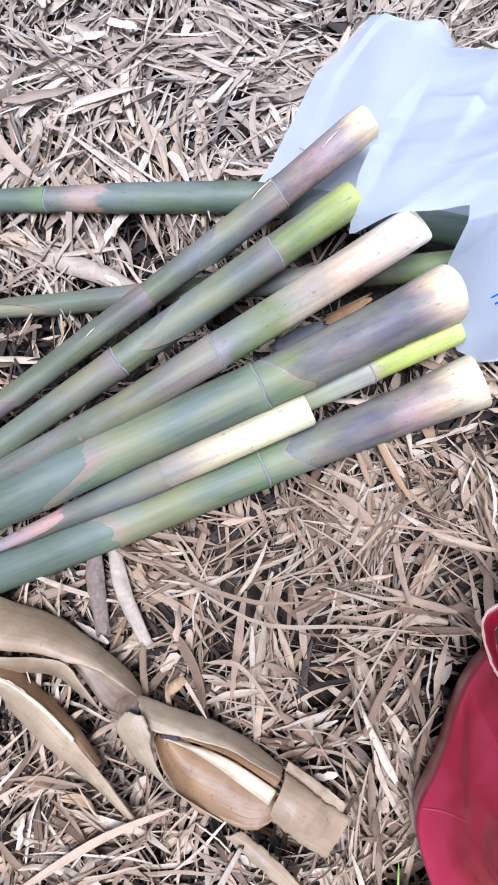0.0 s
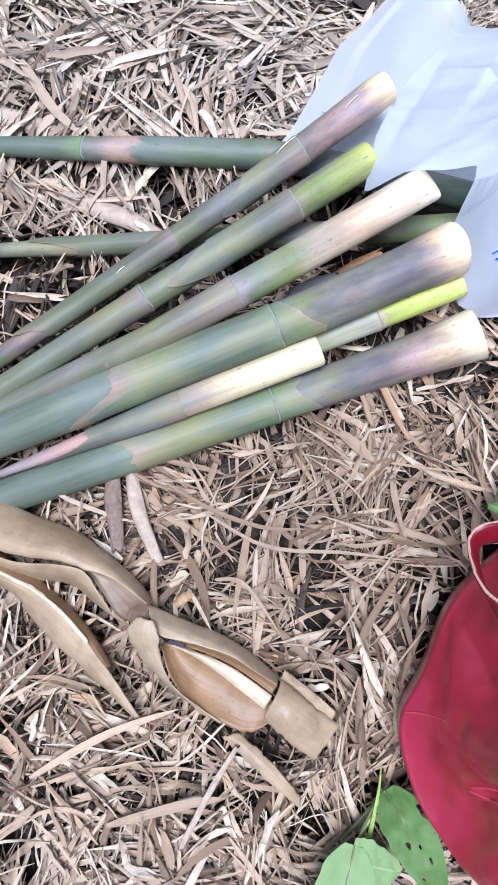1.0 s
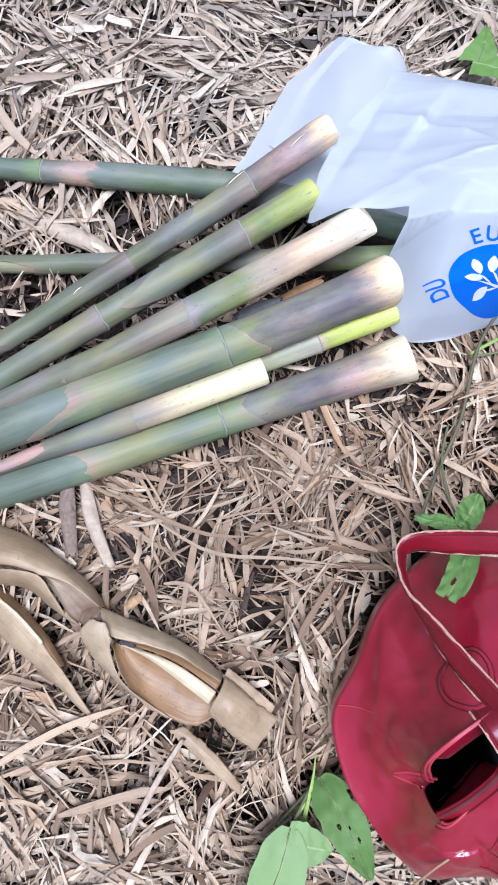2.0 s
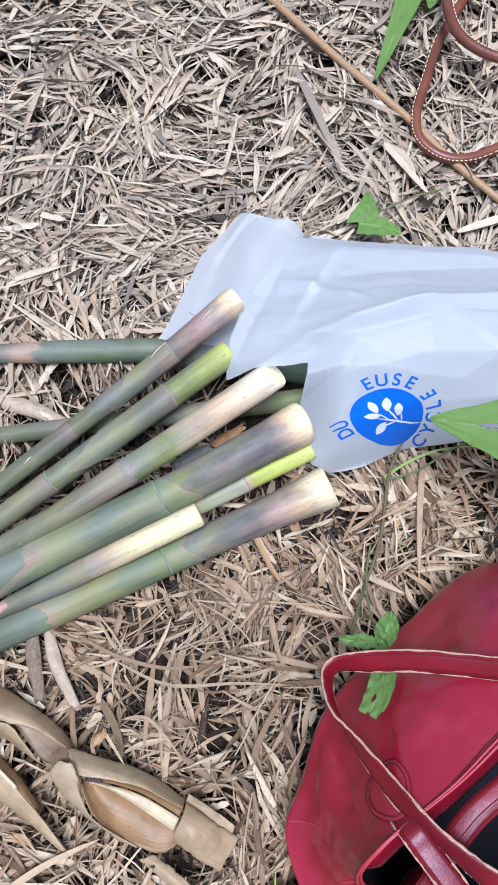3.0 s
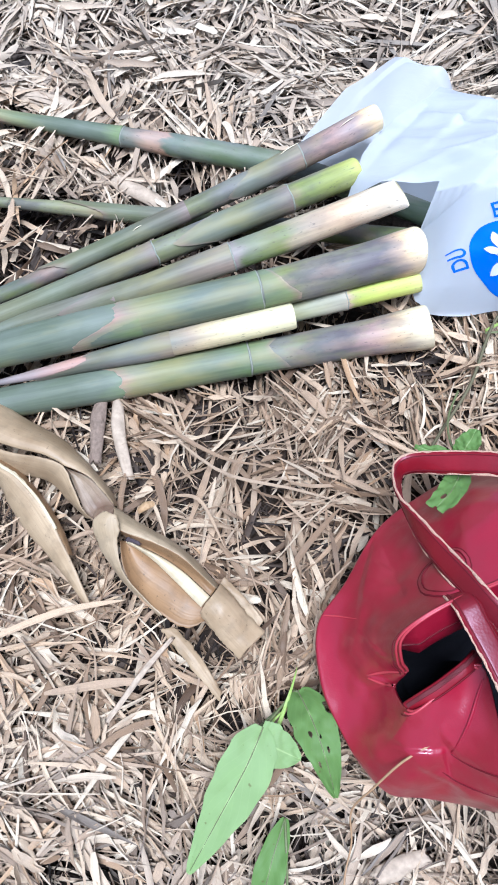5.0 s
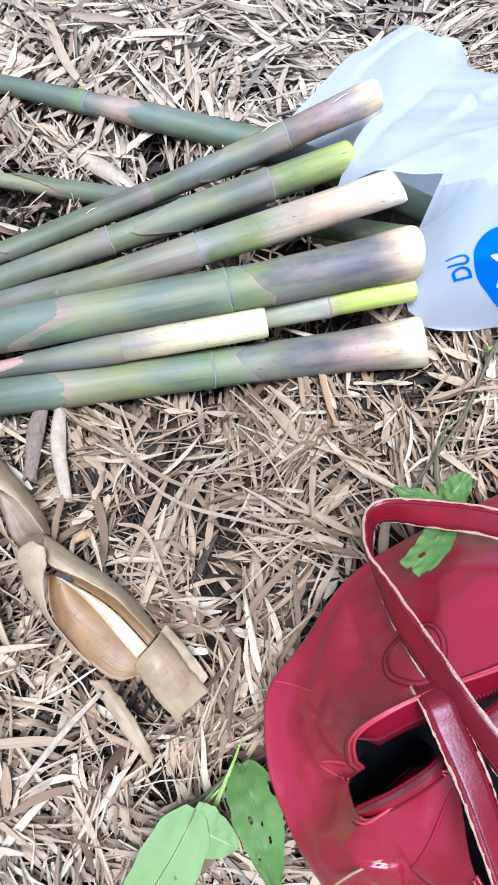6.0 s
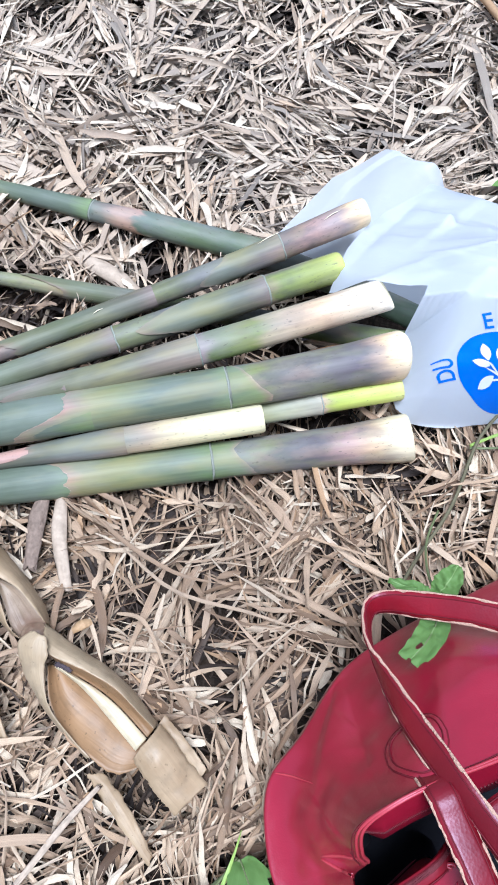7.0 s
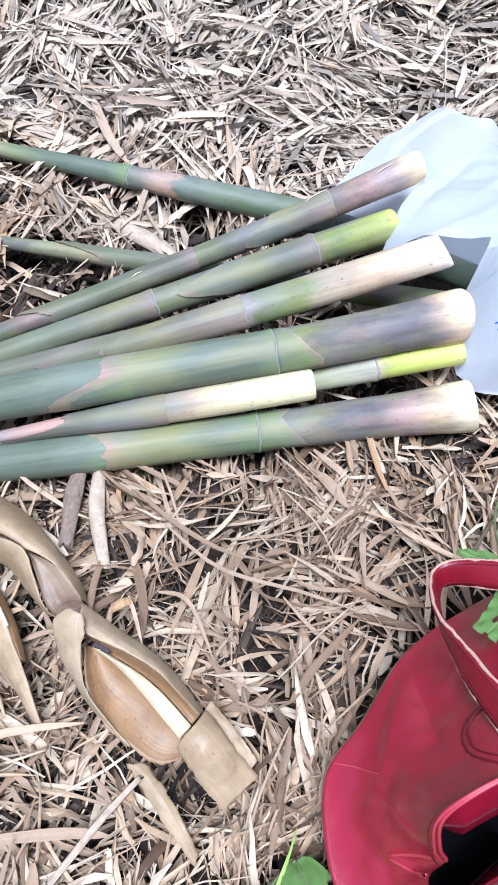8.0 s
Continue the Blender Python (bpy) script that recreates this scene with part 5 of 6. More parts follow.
shell("inner_face", [(-0.094, -0.150, 0.020), (-0.079, -0.184, 0.018), (-0.058, -0.205, 0.014), (-0.034, -0.216, 0.010), (-0.010, -0.223, 0.006), (0.010, -0.214, 0.008)],
      [(x, y, z - 0.003) for x, y, z in CORE_R], -0.011, SHEATH_IN, sh, "brown speckled inner face of the sheath", ragged=0.002)
shell("core", CORE_L, CORE_R, 0.004, SHEATH_PALE, sh, "pale cream core of the sheath")
shell("inner_wall", [(x, y + 0.001, z - 0.004) for x, y, z in CORE_R], RIM_IN, -0.004, SHEATH_IN, sh)
shell("rim", RIM_IN, [(-0.110, -0.114, 0.008), (-0.076, -0.127, 0.004), (-0.044, -0.137, 0.002), (-0.013, -0.153, 0.0), (0.016, -0.175, 0.0)], 0.006, SHEATH_LIGHT, sh, "pale tan rim", ragged=0.0012)
shell("ear", [(-0.115, -0.125, 0.030), (-0.124, -0.140, 0.026), (-0.112, -0.161, 0.018), (-0.099, -0.175, 0.012), (-0.075, -0.195, 0.008), (-0.038, -0.217, 0.006)], EAR_R, 0.004, SHEATH_LIGHT, sh, "pale folded ear", ragged=0.001)
shell("node", [(-0.125, -0.112, 0.002), (-0.112, -0.114, 0.010), (-0.104, -0.120, 0.012)], [(-0.130, -0.130, 0.004), (-0.118, -0.134, 0.012), (-0.108, -0.134, 0.016)], 0.006, SHEATH_FIBRE, sh, "dark pinched joint")
UP_IN_L = [(-0.30, -0.056, 0.026), (-0.240, -0.080, 0.030), (-0.193, -0.082, 0.034), (-0.167, -0.087, 0.034), (-0.152, -0.106, 0.028), (-0.138, -0.126, 0.020), (-0.126, -0.133, 0.014)]
UP_IN_R = [(-0.30, -0.050, 0.028), (-0.240, -0.074, 0.032), (-0.190, -0.079, 0.035), (-0.165, -0.086, 0.033), (-0.140, -0.092, 0.032), (-0.119, -0.106, 0.028), (-0.109, -0.114, 0.022)]
shell("fibrous_inside", [(x, y, z - 0.012) for x, y, z in UP_IN_L[2:]], [(x, y, z - 0.012) for x, y, z in UP_IN_R[2:]], -0.004, SHEATH_FIBRE, sh, "brown fibrous inside of the sheath")
shell("outer_wrap", [(-0.30, -0.075, 0.004), (-0.240, -0.096, 0.006), (-0.187, -0.100, 0.006), (-0.160, -0.117, 0.005), (-0.136, -0.132, 0.006)], UP_IN_L, 0.006, SHEATH_OUT, sh, ragged=0.0012)
shell("outer_wrap", UP_IN_R, [(-0.30, -0.005, 0.006), (-0.232, -0.034, 0.006), (-0.184, -0.050, 0.004), (-0.148, -0.073, 0.003), (-0.118, -0.097, 0.002), (-0.106, -0.114, 0.004)], 0.011, SHEATH_OUT, sh, ragged=0.0012)
shell("butt_wrap", [(0.003, -0.207, 0.022), (0.012, -0.216, 0.021), (0.030, -0.230, 0.016), (0.050, -0.243, 0.008)], [(0.018, -0.175, 0.020), (0.034, -0.185, 0.020), (0.052, -0.200, 0.014), (0.071, -0.212, 0.008)], 0.012, SHEATH_OUT, sh, "tan outer wrap at the butt", ragged=0.0012, thick=0.0016)
shell("side_strip", [(0.020, -0.166, 0.014), (0.044, -0.182, 0.013), (0.068, -0.201, 0.008)], [(0.016, -0.179, 0.012), (0.040, -0.195, 0.010), (0.062, -0.214, 0.004)], 0.003, SHEATH_OUT, sh, ragged=0.0007)

sh2 = thing("dry_bamboo_sheath", "narrow folded tan dry bamboo sheath on the straw", "dry sheath")
RIDGE = [(-0.32, -0.060, 0.026), (-0.235, -0.097, 0.028), (-0.213, -0.106, 0.028), (-0.184, -0.127, 0.026), (-0.161, -0.151, 0.020), (-0.143, -0.173, 0.012)]
shell("upper_fold", RIDGE, [(-0.32, -0.042, 0.006), (-0.242, -0.081, 0.006), (-0.213, -0.098, 0.006), (-0.181, -0.123, 0.006), (-0.157, -0.148, 0.006), (-0.140, -0.173, 0.004)], 0.004, SHEATH_IN, sh2, "pinkish brown upper fold", ragged=0.001)
shell("lower_fold", [(-0.32, -0.078, 0.002), (-0.244, -0.110, 0.002), (-0.223, -0.131, 0.002), (-0.193, -0.159, 0.001), (-0.163, -0.180, 0.0), (-0.118, -0.218, -0.002)], RIDGE[:-1] + [(-0.135, -0.184, 0.010), (-0.107, -0.221, 0.0)], 0.007, SHEATH_OUT, sh2, ragged=0.0012)
shell("lip", [(x, y - 0.0016, z + 0.0012) for x, y, z in RIDGE[:-1]], [(x + 0.001, y + 0.002, z + 0.0006) for x, y, z in RIDGE[:-1]], 0.0012, SHEATH_PALE, sh2, "pale rolled lip", ragged=0.0008)
shell("mould_stain", [(-0.088, -0.149, 0.0165), (-0.080, -0.150, 0.0165), (-0.073, -0.1515, 0.0165)], [(-0.086, -0.145, 0.018), (-0.078, -0.1462, 0.018), (-0.071, -0.1492, 0.0175)], 0.0015, plain("dark_core_end", (0.045, 0.035, 0.04), 0.8, 0.2, 0.5, 200), sh, "dark end of the core", ragged=0.002)
sh3 = thing("dry_bamboo_sheath", "small flat tan dry bamboo sheath strip in the straw", "dry sheath")
shell("strip", [(-0.034, -0.229, 0.004), (0.000, -0.257, 0.006), (0.039, -0.287, 0.0)], [(-0.019, -0.225, 0.004), (0.007, -0.244, 0.006), (0.038, -0.276, 0.0)], 0.003, SHEATH_OUT, sh3, ragged=0.0015)


def grass(label, pts, wide):
    """A narrow fresh grass blade, bent along pts."""
    ob = thing("grass_blade", label, "grass", group="thin green grass blades in the straw")
    trough("blade", pts, [wide, wide, wide * 0.8, 0.0003], [30, 30, 30, 30], [0, 12, 20, 20], GRASS_GREEN, ob, thick=0.0004, n=24, k=4)


grass("thin yellow-green grass blade beside the handbag", [(0.085, -0.355, 0.004), (0.096, -0.310, 0.020), (0.104, -0.270, 0.026), (0.108, -0.240, 0.020)], 0.0022)
grass("thin fresh grass blade among the dry leaves", [(0.078, -0.345, 0.004), (0.082, -0.320, 0.018), (0.092, -0.296, 0.024), (0.106, -0.276, 0.020)], 0.0018)
grass("bent grass blade arching over the straw", [(0.262, 0.168, 0.006), (0.290, 0.182, 0.026), (0.325, 0.192, 0.036), (0.37, 0.196, 0.030)], 0.0016)


def stalk(label, pts, radius, mat, category="dead stalk"):
    """A split, flattened dead stalk half sunk into the litter."""
    ob = thing("dead_stalk", label, category, group="dead stalks in the litter")
    trough("shell", pts, [radius * 0.8, radius * 1.15, radius, radius * 0.7], [-75, -60, -70, -55], [8, -6, 5, 0], mat, ob, ragged=0.006)
    trough("inner_fibre", [(x, y, z - 0.002) for x, y, z in pts], [radius * 0.5, radius * 0.8, radius * 0.8, radius * 0.9], [-30, -30, -30, -20], [0, 0, 0, 0], BARK, ob, ragged=0.008)
    return ob


stalk("dark rotten stalk poking from under a shoot", [(-0.157, 0.01, -0.004), (-0.152, -0.03, -0.002), (-0.146, -0.066, -0.008)], 0.0075, BARK)
stalk("split dark dead stalk under the shoots", [(-0.139, 0.012, -0.004), (-0.125, -0.035, -0.002), (-0.104, -0.078, -0.008)], 0.0065, PALE_WOOD)
stalk("weathered pale dead stalk in the straw", [(-0.40, 0.395, 0.0), (-0.33, 0.395, 0.004), (-0.27, 0.380, 0.004), (-0.212, 0.353, -0.004)], 0.0105, PALE_WOOD)
stalk("weathered grey-brown dead stalk beside the shoots", [(-0.235, 0.305, -0.004), (-0.19, 0.288, 0.0), (-0.155, 0.274, 0.0), (-0.124, 0.258, -0.006)], 0.0095, PALE_WOOD)
stalk("short weathered stalk piece on the straw", [(0.214, -0.415, -0.002), (0.236, -0.400, 0.0), (0.260, -0.387, -0.002)], 0.0085, PALE_WOOD)
stalk("thin dry stalk across the straw", [(-0.066, -0.325, 0.006), (-0.042, -0.275, 0.012), (-0.020, -0.236, 0.012)], 0.0022, PALE_WOOD)


straw = thing("straw_stalk", "thin pale straw stalk leaning against the red handbag", "straw")
rod("stem", [(0.224, -0.280, 0.128), (0.200, -0.302, 0.116), (0.184, -0.329, 0.088), (0.174, -0.354, 0.052), (0.182, -0.384, 0.026), (0.182, -0.417, 0.014), (0.190, -0.454, 0.006)], 0.0012, CANE, straw, "", 40, 6, 0.7)
scrap = thing("sheath_scrap", "torn orange-brown sheath scrap between the shoots", "dry sheath")
trough("scrap", [(0.052, 0.210, 0.008), (0.075, 0.220, 0.018), (0.096, 0.230, 0.026)], [0.006, 0.009, 0.006], [-50, -45, -30], [10, 10, 10], plain("orange_brown_sheath", (0.20, 0.11, 0.05), 0.6, 0.3, 0.3, 90), scrap, ragged=0.012)
scrap = thing("sheath_scrap", "small orange dry leaf scrap beside the sheath", "dry leaf")
shell("scrap", [(-0.086, -0.112, 0.004), (-0.080, -0.104, 0.008), (-0.071, -0.100, 0.006)], [(-0.082, -0.117, 0.006), (-0.073, -0.111, 0.010), (-0.067, -0.104, 0.006)], 0.004, plain("orange_dry_leaf", (0.33, 0.215, 0.115), 0.6, 0.3, 0.25, 90), scrap)
scrap = thing("sheath_scrap", "grey papery sheath scrap between the shoots", "dry sheath")
trough("scrap", [(0.012, 0.196, 0.004), (0.036, 0.204, 0.010), (0.060, 0.212, 0.012)], [0.006, 0.010, 0.007], [-40, -40, -30], [0, 0, 0], plain("grey_sheath", (0.10, 0.10, 0.10), 0.6, 0.3, 0.3, 90), scrap, ragged=0.010)


# ---------------------------------------------------------------- leaf litter
rng = np.random.default_rng(7)
# stretches where something heavy presses the mat down: two ends and a reach
PRESSED = [(-0.13, -0.125, 0.01, -0.22, 0.042), (0.0, -0.205, 0.06, -0.235, 0.026), (-0.30, -0.04, -0.12, -0.12, 0.026), (-0.30, -0.085, -0.12, -0.21, 0.016), (-0.6, -0.17, 0.19, 0.154, 0.016), (-0.6, 0.36, 0.1, 0.31, 0.014), (-0.6, 0.2, 0.1, 0.26, 0.011)]


def mat_tone(x, y):
    """How bleached (towards 1) or brown (towards -1) the mat is at a place of the plan."""
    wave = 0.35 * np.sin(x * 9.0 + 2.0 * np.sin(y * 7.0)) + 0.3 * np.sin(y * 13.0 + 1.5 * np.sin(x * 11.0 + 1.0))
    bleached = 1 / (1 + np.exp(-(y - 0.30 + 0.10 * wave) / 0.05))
    browner = np.exp(-((x - 0.05) ** 2 / 0.022 + (y + 0.03) ** 2 / 0.014))
    return np.clip(bleached + 0.25 * wave + 0.5 / (1 + np.exp((y + 0.31) / 0.03)), 0, 1) - browner


def blades(tufts, area, size, depth, sink=0.0, hole=None, fresh=False, spread=0.0):
    """Vertices, quads, texture coordinates and tone of many dry leaf blades, lying in tufts of near parallel pieces."""
    x0, x1, y0, y1 = area
    n = 6
    tx, ty = rng.uniform(x0, x1, tufts), rng.uniform(y0, y1, tufts)
    if spread:
        tx, ty = rng.normal(0.1, spread, tufts), rng.normal(0.23, spread, tufts)
    flow = 1.3 * np.sin(tx * 7.1 + 2.2 * np.sin(ty * 5.3)) + 1.1 * np.sin(ty * 8.7 + 1.7 * np.sin(tx * 6.1))
    turned = np.where(rng.random(tufts) < 0.4, flow + rng.normal(0, 0.6, tufts), rng.uniform(0, 2 * np.pi, tufts))
    tilt, level, tone = rng.normal(0, 0.15, tufts), rng.random(tufts), rng.random(tufts)
    members = rng.integers(3, 12, tufts)
    of = np.repeat(np.arange(tufts), members)
    count = len(of)
    ang = turned[of] + rng.normal(0, 0.22, count)
    fan, shift = rng.normal(0, 0.011, count) * size, rng.normal(0, 0.017, count) * size
    cx = tx[of] + shift * np.cos(ang) - fan * np.sin(ang)
    cy = ty[of] + shift * np.sin(ang) + fan * np.cos(ang)
    under_bag = (cx > 0.10) & (cx < 0.60) & (cy > np.interp(cx, BX, BY0) + 0.025) & (cy < np.interp(cx, BX, BY1) - 0.03)
    under_handbag = ((cx - 0.32) / 0.165) ** 2 + ((cy + 0.14) / 0.165) ** 2 < 1
    keep = ~(under_bag | under_handbag)
    if hole is not None:
        keep &= ~((cx > hole[0]) & (cx < hole[1]) & (cy > hole[2]) & (cy < hole[3]))
    if fresh:
        # pale blades thinned so the dark layer gives the shade around the shoots
        shade_wedge = (cx > -0.5) & (cx < 0.14) & (cy > 0.076 + 0.41 * cx + 0.014) & (cy < np.minimum(0.30, 0.40 + 0.55 * cx))
        keep &= ~(shade_wedge & (rng.random(len(cx)) < 0.62))
    cx, cy, ang, of = cx[keep], cy[keep], ang[keep], of[keep]
    count = len(cx)
    kind = rng.random(count)
    strip, piece = kind < 0.50, kind > 0.80
    ln = np.where(strip, rng.uniform(0.030, 0.105, count), np.where(piece, rng.uniform(0.010, 0.050, count), rng.uniform(0.035, 0.105, count))) * size
    wd = np.where(strip, rng.uniform(0.0006, 0.0017, count), np.where(piece, rng.uniform(0.0024, 0.0050, count), rng.uniform(0.0015, 0.0042, count))) * size
    far = np.clip((cy - 0.3) / 0.15, 0, 1)
    ln, wd = ln * (1 + 0.12 * far), wd * (1 + 0.10 * far)
    pitch = tilt[of] + rng.normal(0, 0.09, count)
    roll = rng.normal(0, 0.55, count)
    bend = rng.normal(0, 0.40, count)
    cup = rng.uniform(-0.7, 1.1, count)
    sag = rng.normal(0.15, 0.6, count)
    lay = np.clip(level[of] + rng.normal(0, 0.10, count), 0, 1)
    gz = np.array([terrain(a, b) for a, b in zip(cx, cy)])
    cz = gz - depth * (1 - lay) ** 0.9 + 0.005 - sink
    pile = (cx > -0.62) & (cx < 0.15) & (cy > 0.076 + 0.41 * cx + 0.016) & (cy < 0.306 + 0.68 * cx - 0.012)
    cz = np.where(pile, cz - 0.030, cz)
    for ax, ay, bx, by, rad in PRESSED:
        q = np.clip(((cx - ax) * (bx - ax) + (cy - ay) * (by - ay)) / ((bx - ax) ** 2 + (by - ay) ** 2), 0, 1)
        cz = np.where(np.hypot(cx - ax - q * (bx - ax), cy - ay - q * (by - ay)) < rad, cz - 0.026, cz)
    t = np.linspace(-0.5, 0.5, n)
    prof = np.where(strip[:, None], np.array([0.55, 0.9, 1, 1, 0.9, 0.35])[None], np.array([0.40, 0.92, 1.0, 0.84, 0.50, 0.05])[None])
    prof = np.where(piece[:, None], np.array([0.55, 0.95, 1, 0.97, 0.9, 0.45])[None], prof)
    prof = prof * rng.uniform(0.82, 1.12, (count, n))
    along = t[None] * ln[:, None]
    side = bend[:, None] * (t[None] ** 2 - 0.08) * ln[:, None] * 0.5
    up = along * np.sin(pitch)[:, None] - sag[:, None] * (t[None] ** 2 - 0.08) * ln[:, None] * 0.26
    side = side + rng.normal(0, 0.0006, (count, n))
    up = up + rng.normal(0, 0.0009, (count, n))
    ca, sa = np.cos(ang)[:, None], np.sin(ang)[:, None]
    mx, my, mz = cx[:, None] + along * ca - side * sa, cy[:, None] + along * sa + side * ca, cz[:, None] + up
    tw = roll[:, None] + rng.normal(0, 1.5, count)[:, None] * t[None]
    verts = np.zeros((count, n, 3, 3))
    for k, e in enumerate((-1.0, 0.0, 1.0)):
        w = e * prof * wd[:, None]
        verts[:, :, k, 0] = mx - w * np.cos(tw) * sa
        verts[:, :, k, 1] = my + w * np.cos(tw) * ca
        verts[:, :, k, 2] = mz + w * np.sin(tw) + abs(e) * cup[:, None] * prof * wd[:, None]
    base = (np.arange(count) * n * 3)[:, None, None]
    i, k = np.meshgrid(np.arange(n - 1), np.arange(2), indexing="ij")
    q = np.stack([i * 3 + k, i * 3 + k + 1, (i + 1) * 3 + k + 1, (i + 1) * 3 + k], -1).reshape(1, -1, 4)
    quads = (base + q).reshape(-1, 4)
    uv = np.zeros((n, 3, 2))
    uv[:, :, 0] = np.array([0, 0.5, 1])[None]
    uv[:, :, 1] = np.linspace(0, 1, n)[:, None]
    uv = np.tile(uv.reshape(1, -1, 2), (count, 1, 1)) + rng.uniform(0, 40, (count, 1, 2))
    blade_tone = mat_tone(cx, cy) + 0.35 * (tone[of] - 0.5) + rng.normal(0, 0.12, count)
    return verts.reshape(-1, 3), quads, uv.reshape(-1, 2), np.repeat(blade_tone, n * 3)


def blade_mesh(name, verts, quads, uv, blade_tone, mat):
    me = bpy.data.meshes.new(name)
    me.vertices.add(len(verts))
    me.vertices.foreach_set("co", verts.ravel())
    me.loops.add(quads.size)
    me.loops.foreach_set("vertex_index", quads.ravel().astype(np.int32))
    me.polygons.add(len(quads))
    me.polygons.foreach_set("loop_start", (np.arange(len(quads)) * 4).astype(np.int32))
    me.polygons.foreach_set("use_smooth", np.ones(len(quads), bool))
    me.update(calc_edges=True)
    me.uv_layers.new(name="UVMap").data.foreach_set("uv", uv[quads.ravel()].ravel())
    me.attributes.new("blade_tone", "FLOAT", "POINT").data.foreach_set("value", blade_tone.astype(np.float32))
    me.materials.append(mat)
    return me


AREA = (-0.60, 0.80, -0.64, 1.10)
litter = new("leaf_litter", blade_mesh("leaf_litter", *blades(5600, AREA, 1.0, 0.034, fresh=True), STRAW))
tagged(litter, "thick mat of dry tan and grey bamboo leaves and straw", "leaf litter", kind="stuff")
# lower leaves whose dark colour stands in for shade between the blades
shade_litter = new("rotted_litter", blade_mesh("rotted_litter", *blades(2700, AREA, 1.1, 0.034, 0.020), SHADE_STRAW))
tagged(shade_litter, "old bamboo leaves beneath the straw, coloured near black for the shade in its gaps", "leaf litter", kind="stuff")
outer = new("leaf_litter", blade_mesh("leaf_litter", *blades(4300, (-2.0, 2.2, -1.9, 2.3), 1.2, 0.03, 0.004, (-0.57, 0.77, -0.61, 1.07), spread=0.95), STRAW))
tagged(outer, "dry bamboo leaves spread over the surrounding ground", "leaf litter", kind="stuff")

# single larger dry leaves on top of the mat, torn and curled
variants = []
for k in range(16):
    n = 9
    ln, wd = rng.uniform(0.035, 0.105), rng.uniform(0.0022, 0.0050)
    t = np.linspace(-0.5, 0.5, n)
    torn = rng.uniform(0.15, 0.7)
    prof = np.interp(t, [-0.5, -0.35, 0.0, 0.3, 0.5], [torn, 0.9, 1.0, 0.75, 0.04 if k % 3 else 0.5])
    bend, sag, tw, cup = rng.normal(0, 0.5), rng.normal(0.2, 0.6), rng.normal(0, 1.3), rng.uniform(-0.5, 0.9)
    rows = []
    for i in range(n):
        mx, my, mz = t[i] * ln, bend * (t[i] ** 2) * ln * 0.5, -sag * t[i] ** 2 * ln * 0.35
        rows.append([(mx + rng.normal(0, 0.0008), my + e * prof[i] * wd * rng.uniform(0.85, 1.1) * math.cos(tw * t[i]), mz + e * prof[i] * wd * math.sin(tw * t[i]) + e * e * cup * prof[i] * wd + rng.normal(0, 0.0002)) for e in (-1, -0.5, 0, 0.5, 1)])
    bm = bmesh.new()
    sheet(bm, rows)
    me = bpy.data.meshes.new("dry_leaf")
    bm.to_mesh(me)
    bm.free()
    me.polygons.foreach_set("use_smooth", [True] * len(me.polygons))
    me.materials.append(STRAW)
    pale = me.copy()
    pale.attributes.new("blade_tone", "FLOAT", "POINT").data.foreach_set("value", [0.8] * len(pale.vertices))
    variants.append((me, pale))
for k in range(280):
    x, y = rng.uniform(-0.5, 0.65), rng.uniform(-0.55, 1.0)
    ob = new("dry_leaf", variants[k % 16][int(mat_tone(x, y) > 0.5)])
    ob.parent = ground
    s = rng.uniform(0.7, 1.2)
    ob.matrix_world = Matrix.Translation((x, y, terrain(x, y) + rng.uniform(-0.004, 0.004))) @ Euler((rng.normal(0, 0.35), rng.normal(0, 0.12), rng.uniform(0, 6.28))).to_matrix().to_4x4() @ Matrix.Diagonal((s, s, s, 1))


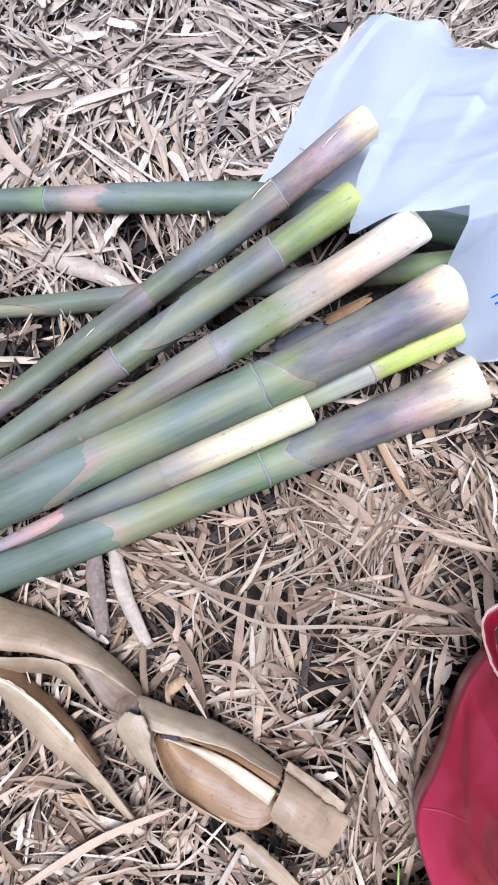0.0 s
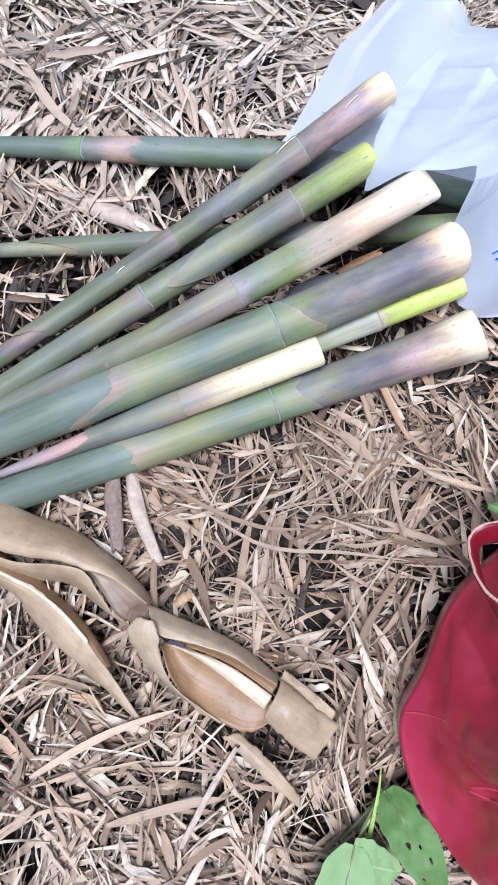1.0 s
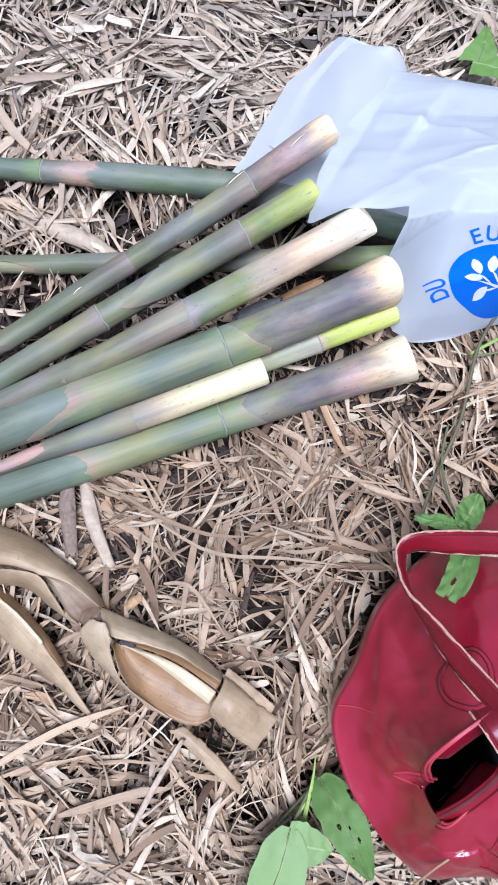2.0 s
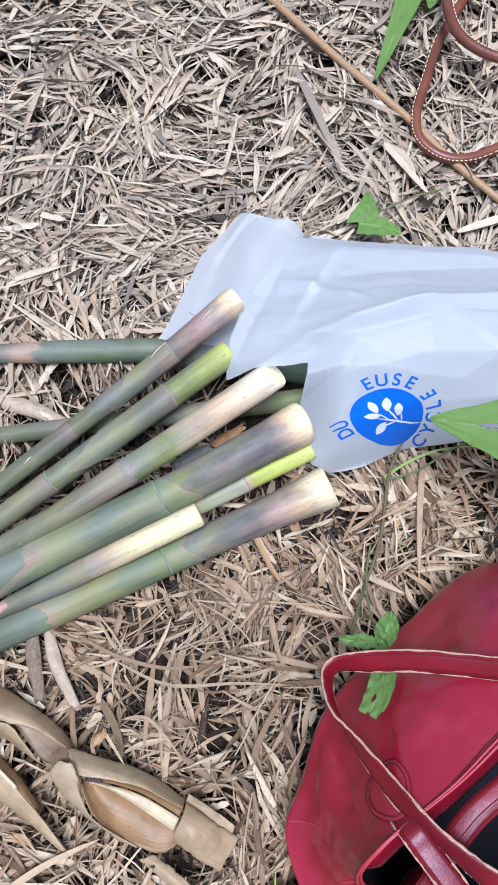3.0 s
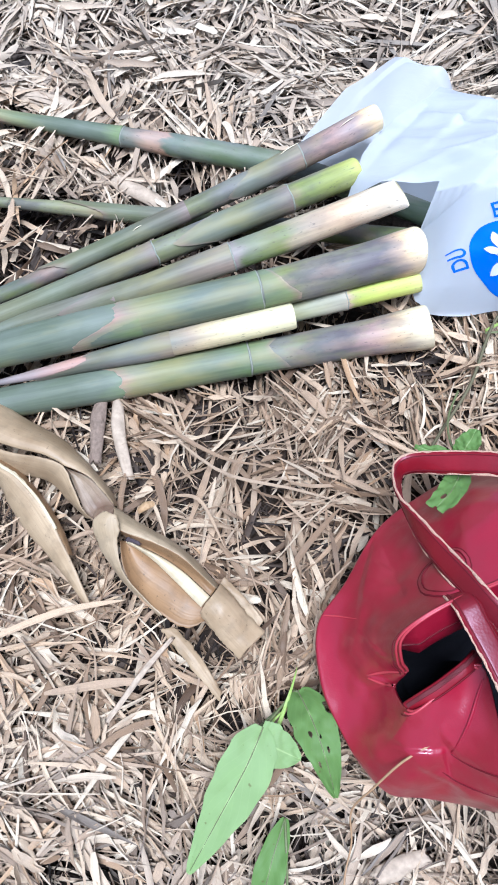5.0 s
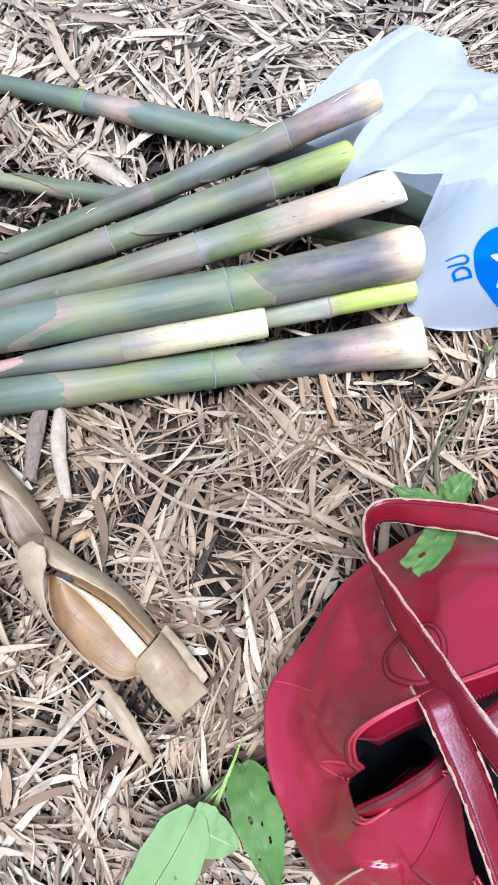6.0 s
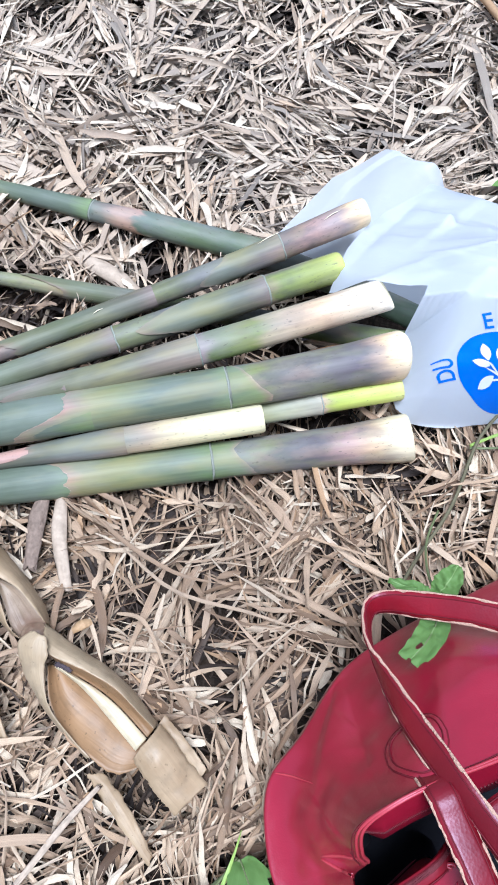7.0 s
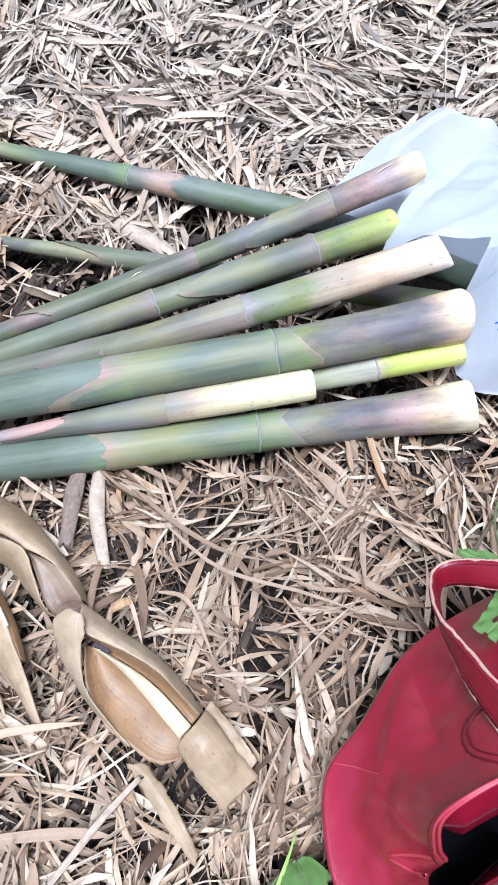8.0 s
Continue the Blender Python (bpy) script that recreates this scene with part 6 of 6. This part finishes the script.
def laid_leaf(pts, half, z):
    """One noticeable dry leaf of the mat, lying along pts."""
    n = 12
    c = spline([(x, y, z + dz) for (x, y), dz in zip(pts, (0.0, 0.006, 0.002, 0.0))], n)
    prof = np.interp(np.linspace(0, 1, n), [0, 0.12, 0.4, 0.75, 1], [0.35, 0.8, 1.0, 0.75, 0.04])
    mid = Vector(c[n // 2])
    rows = []
    for i in range(n):
        d = (Vector(c[min(i + 1, n - 1)]) - Vector(c[max(i - 1, 0)])).normalized()
        a = d.cross(Vector((0, 0, 1))).normalized()
        rows.append([Vector(c[i]) - mid + a * (e * 0.75 * half * prof[i]) + Vector((0, 0, abs(e) * 0.3 * half * prof[i])) for e in (-1, -0.5, 0, 0.5, 1)])
    bm = bmesh.new()
    sheet(bm, rows)
    ob = part("dry_leaf", bm, STRAW, ground)
    ob.data.attributes.new("blade_tone", "FLOAT", "POINT").data.foreach_set("value", [float(mat_tone(mid.x, mid.y))] * len(ob.data.vertices))
    ob.location = mid


laid_leaf([(0.314, 0.200), (0.300, 0.128), (0.291, 0.045)], 0.0052, 0.004)
laid_leaf([(0.066, 0.059), (0.083, 0.044), (0.100, 0.030)], 0.0075, -0.006)
laid_leaf([(-0.098, -0.001), (-0.054, -0.024), (-0.004, -0.038), (0.039, -0.037)], 0.0032, -0.002)
laid_leaf([(-0.073, -0.099), (-0.062, -0.114), (-0.049, -0.136)], 0.0026, 0.004)
laid_leaf([(-0.049, -0.089), (-0.020, -0.092), (0.015, -0.136)], 0.0028, 0.003)
laid_leaf([(-0.062, -0.026), (-0.001, -0.056), (0.075, -0.058), (0.137, -0.063)], 0.0026, -0.001)
laid_leaf([(0.085, -0.150), (0.100, -0.115), (0.130, -0.066)], 0.0048, -0.002)
laid_leaf([(0.284, 0.676), (0.326, 0.604), (0.364, 0.549)], 0.0072, 0.004)
laid_leaf([(0.450, 0.757), (0.506, 0.802), (0.541, 0.849)], 0.0065, 0.018)
laid_leaf([(0.546, 0.610), (0.490, 0.584), (0.439, 0.577)], 0.0060, 0.006)
laid_leaf([(0.392, 0.496), (0.452, 0.510), (0.505, 0.525)], 0.0075, 0.006)
laid_leaf([(0.196, 0.763), (0.218, 0.690), (0.240, 0.619)], 0.0085, 0.004)
laid_leaf([(-0.291, 0.455), (-0.251, 0.397), (-0.217, 0.366)], 0.0075, 0.004)
laid_leaf([(-0.208, -0.275), (-0.139, -0.232), (-0.075, -0.207)], 0.0050, 0.004)
laid_leaf([(-0.134, -0.311), (-0.064, -0.287), (-0.030, -0.281)], 0.0060, 0.004)
laid_leaf([(-0.092, 0.394), (-0.081, 0.379), (-0.070, 0.356)], 0.0060, 0.010)
laid_leaf([(0.218, 0.664), (0.239, 0.625), (0.243, 0.594)], 0.0080, 0.004)
laid_leaf([(0.296, 0.667), (0.331, 0.614), (0.347, 0.584)], 0.0070, 0.004)
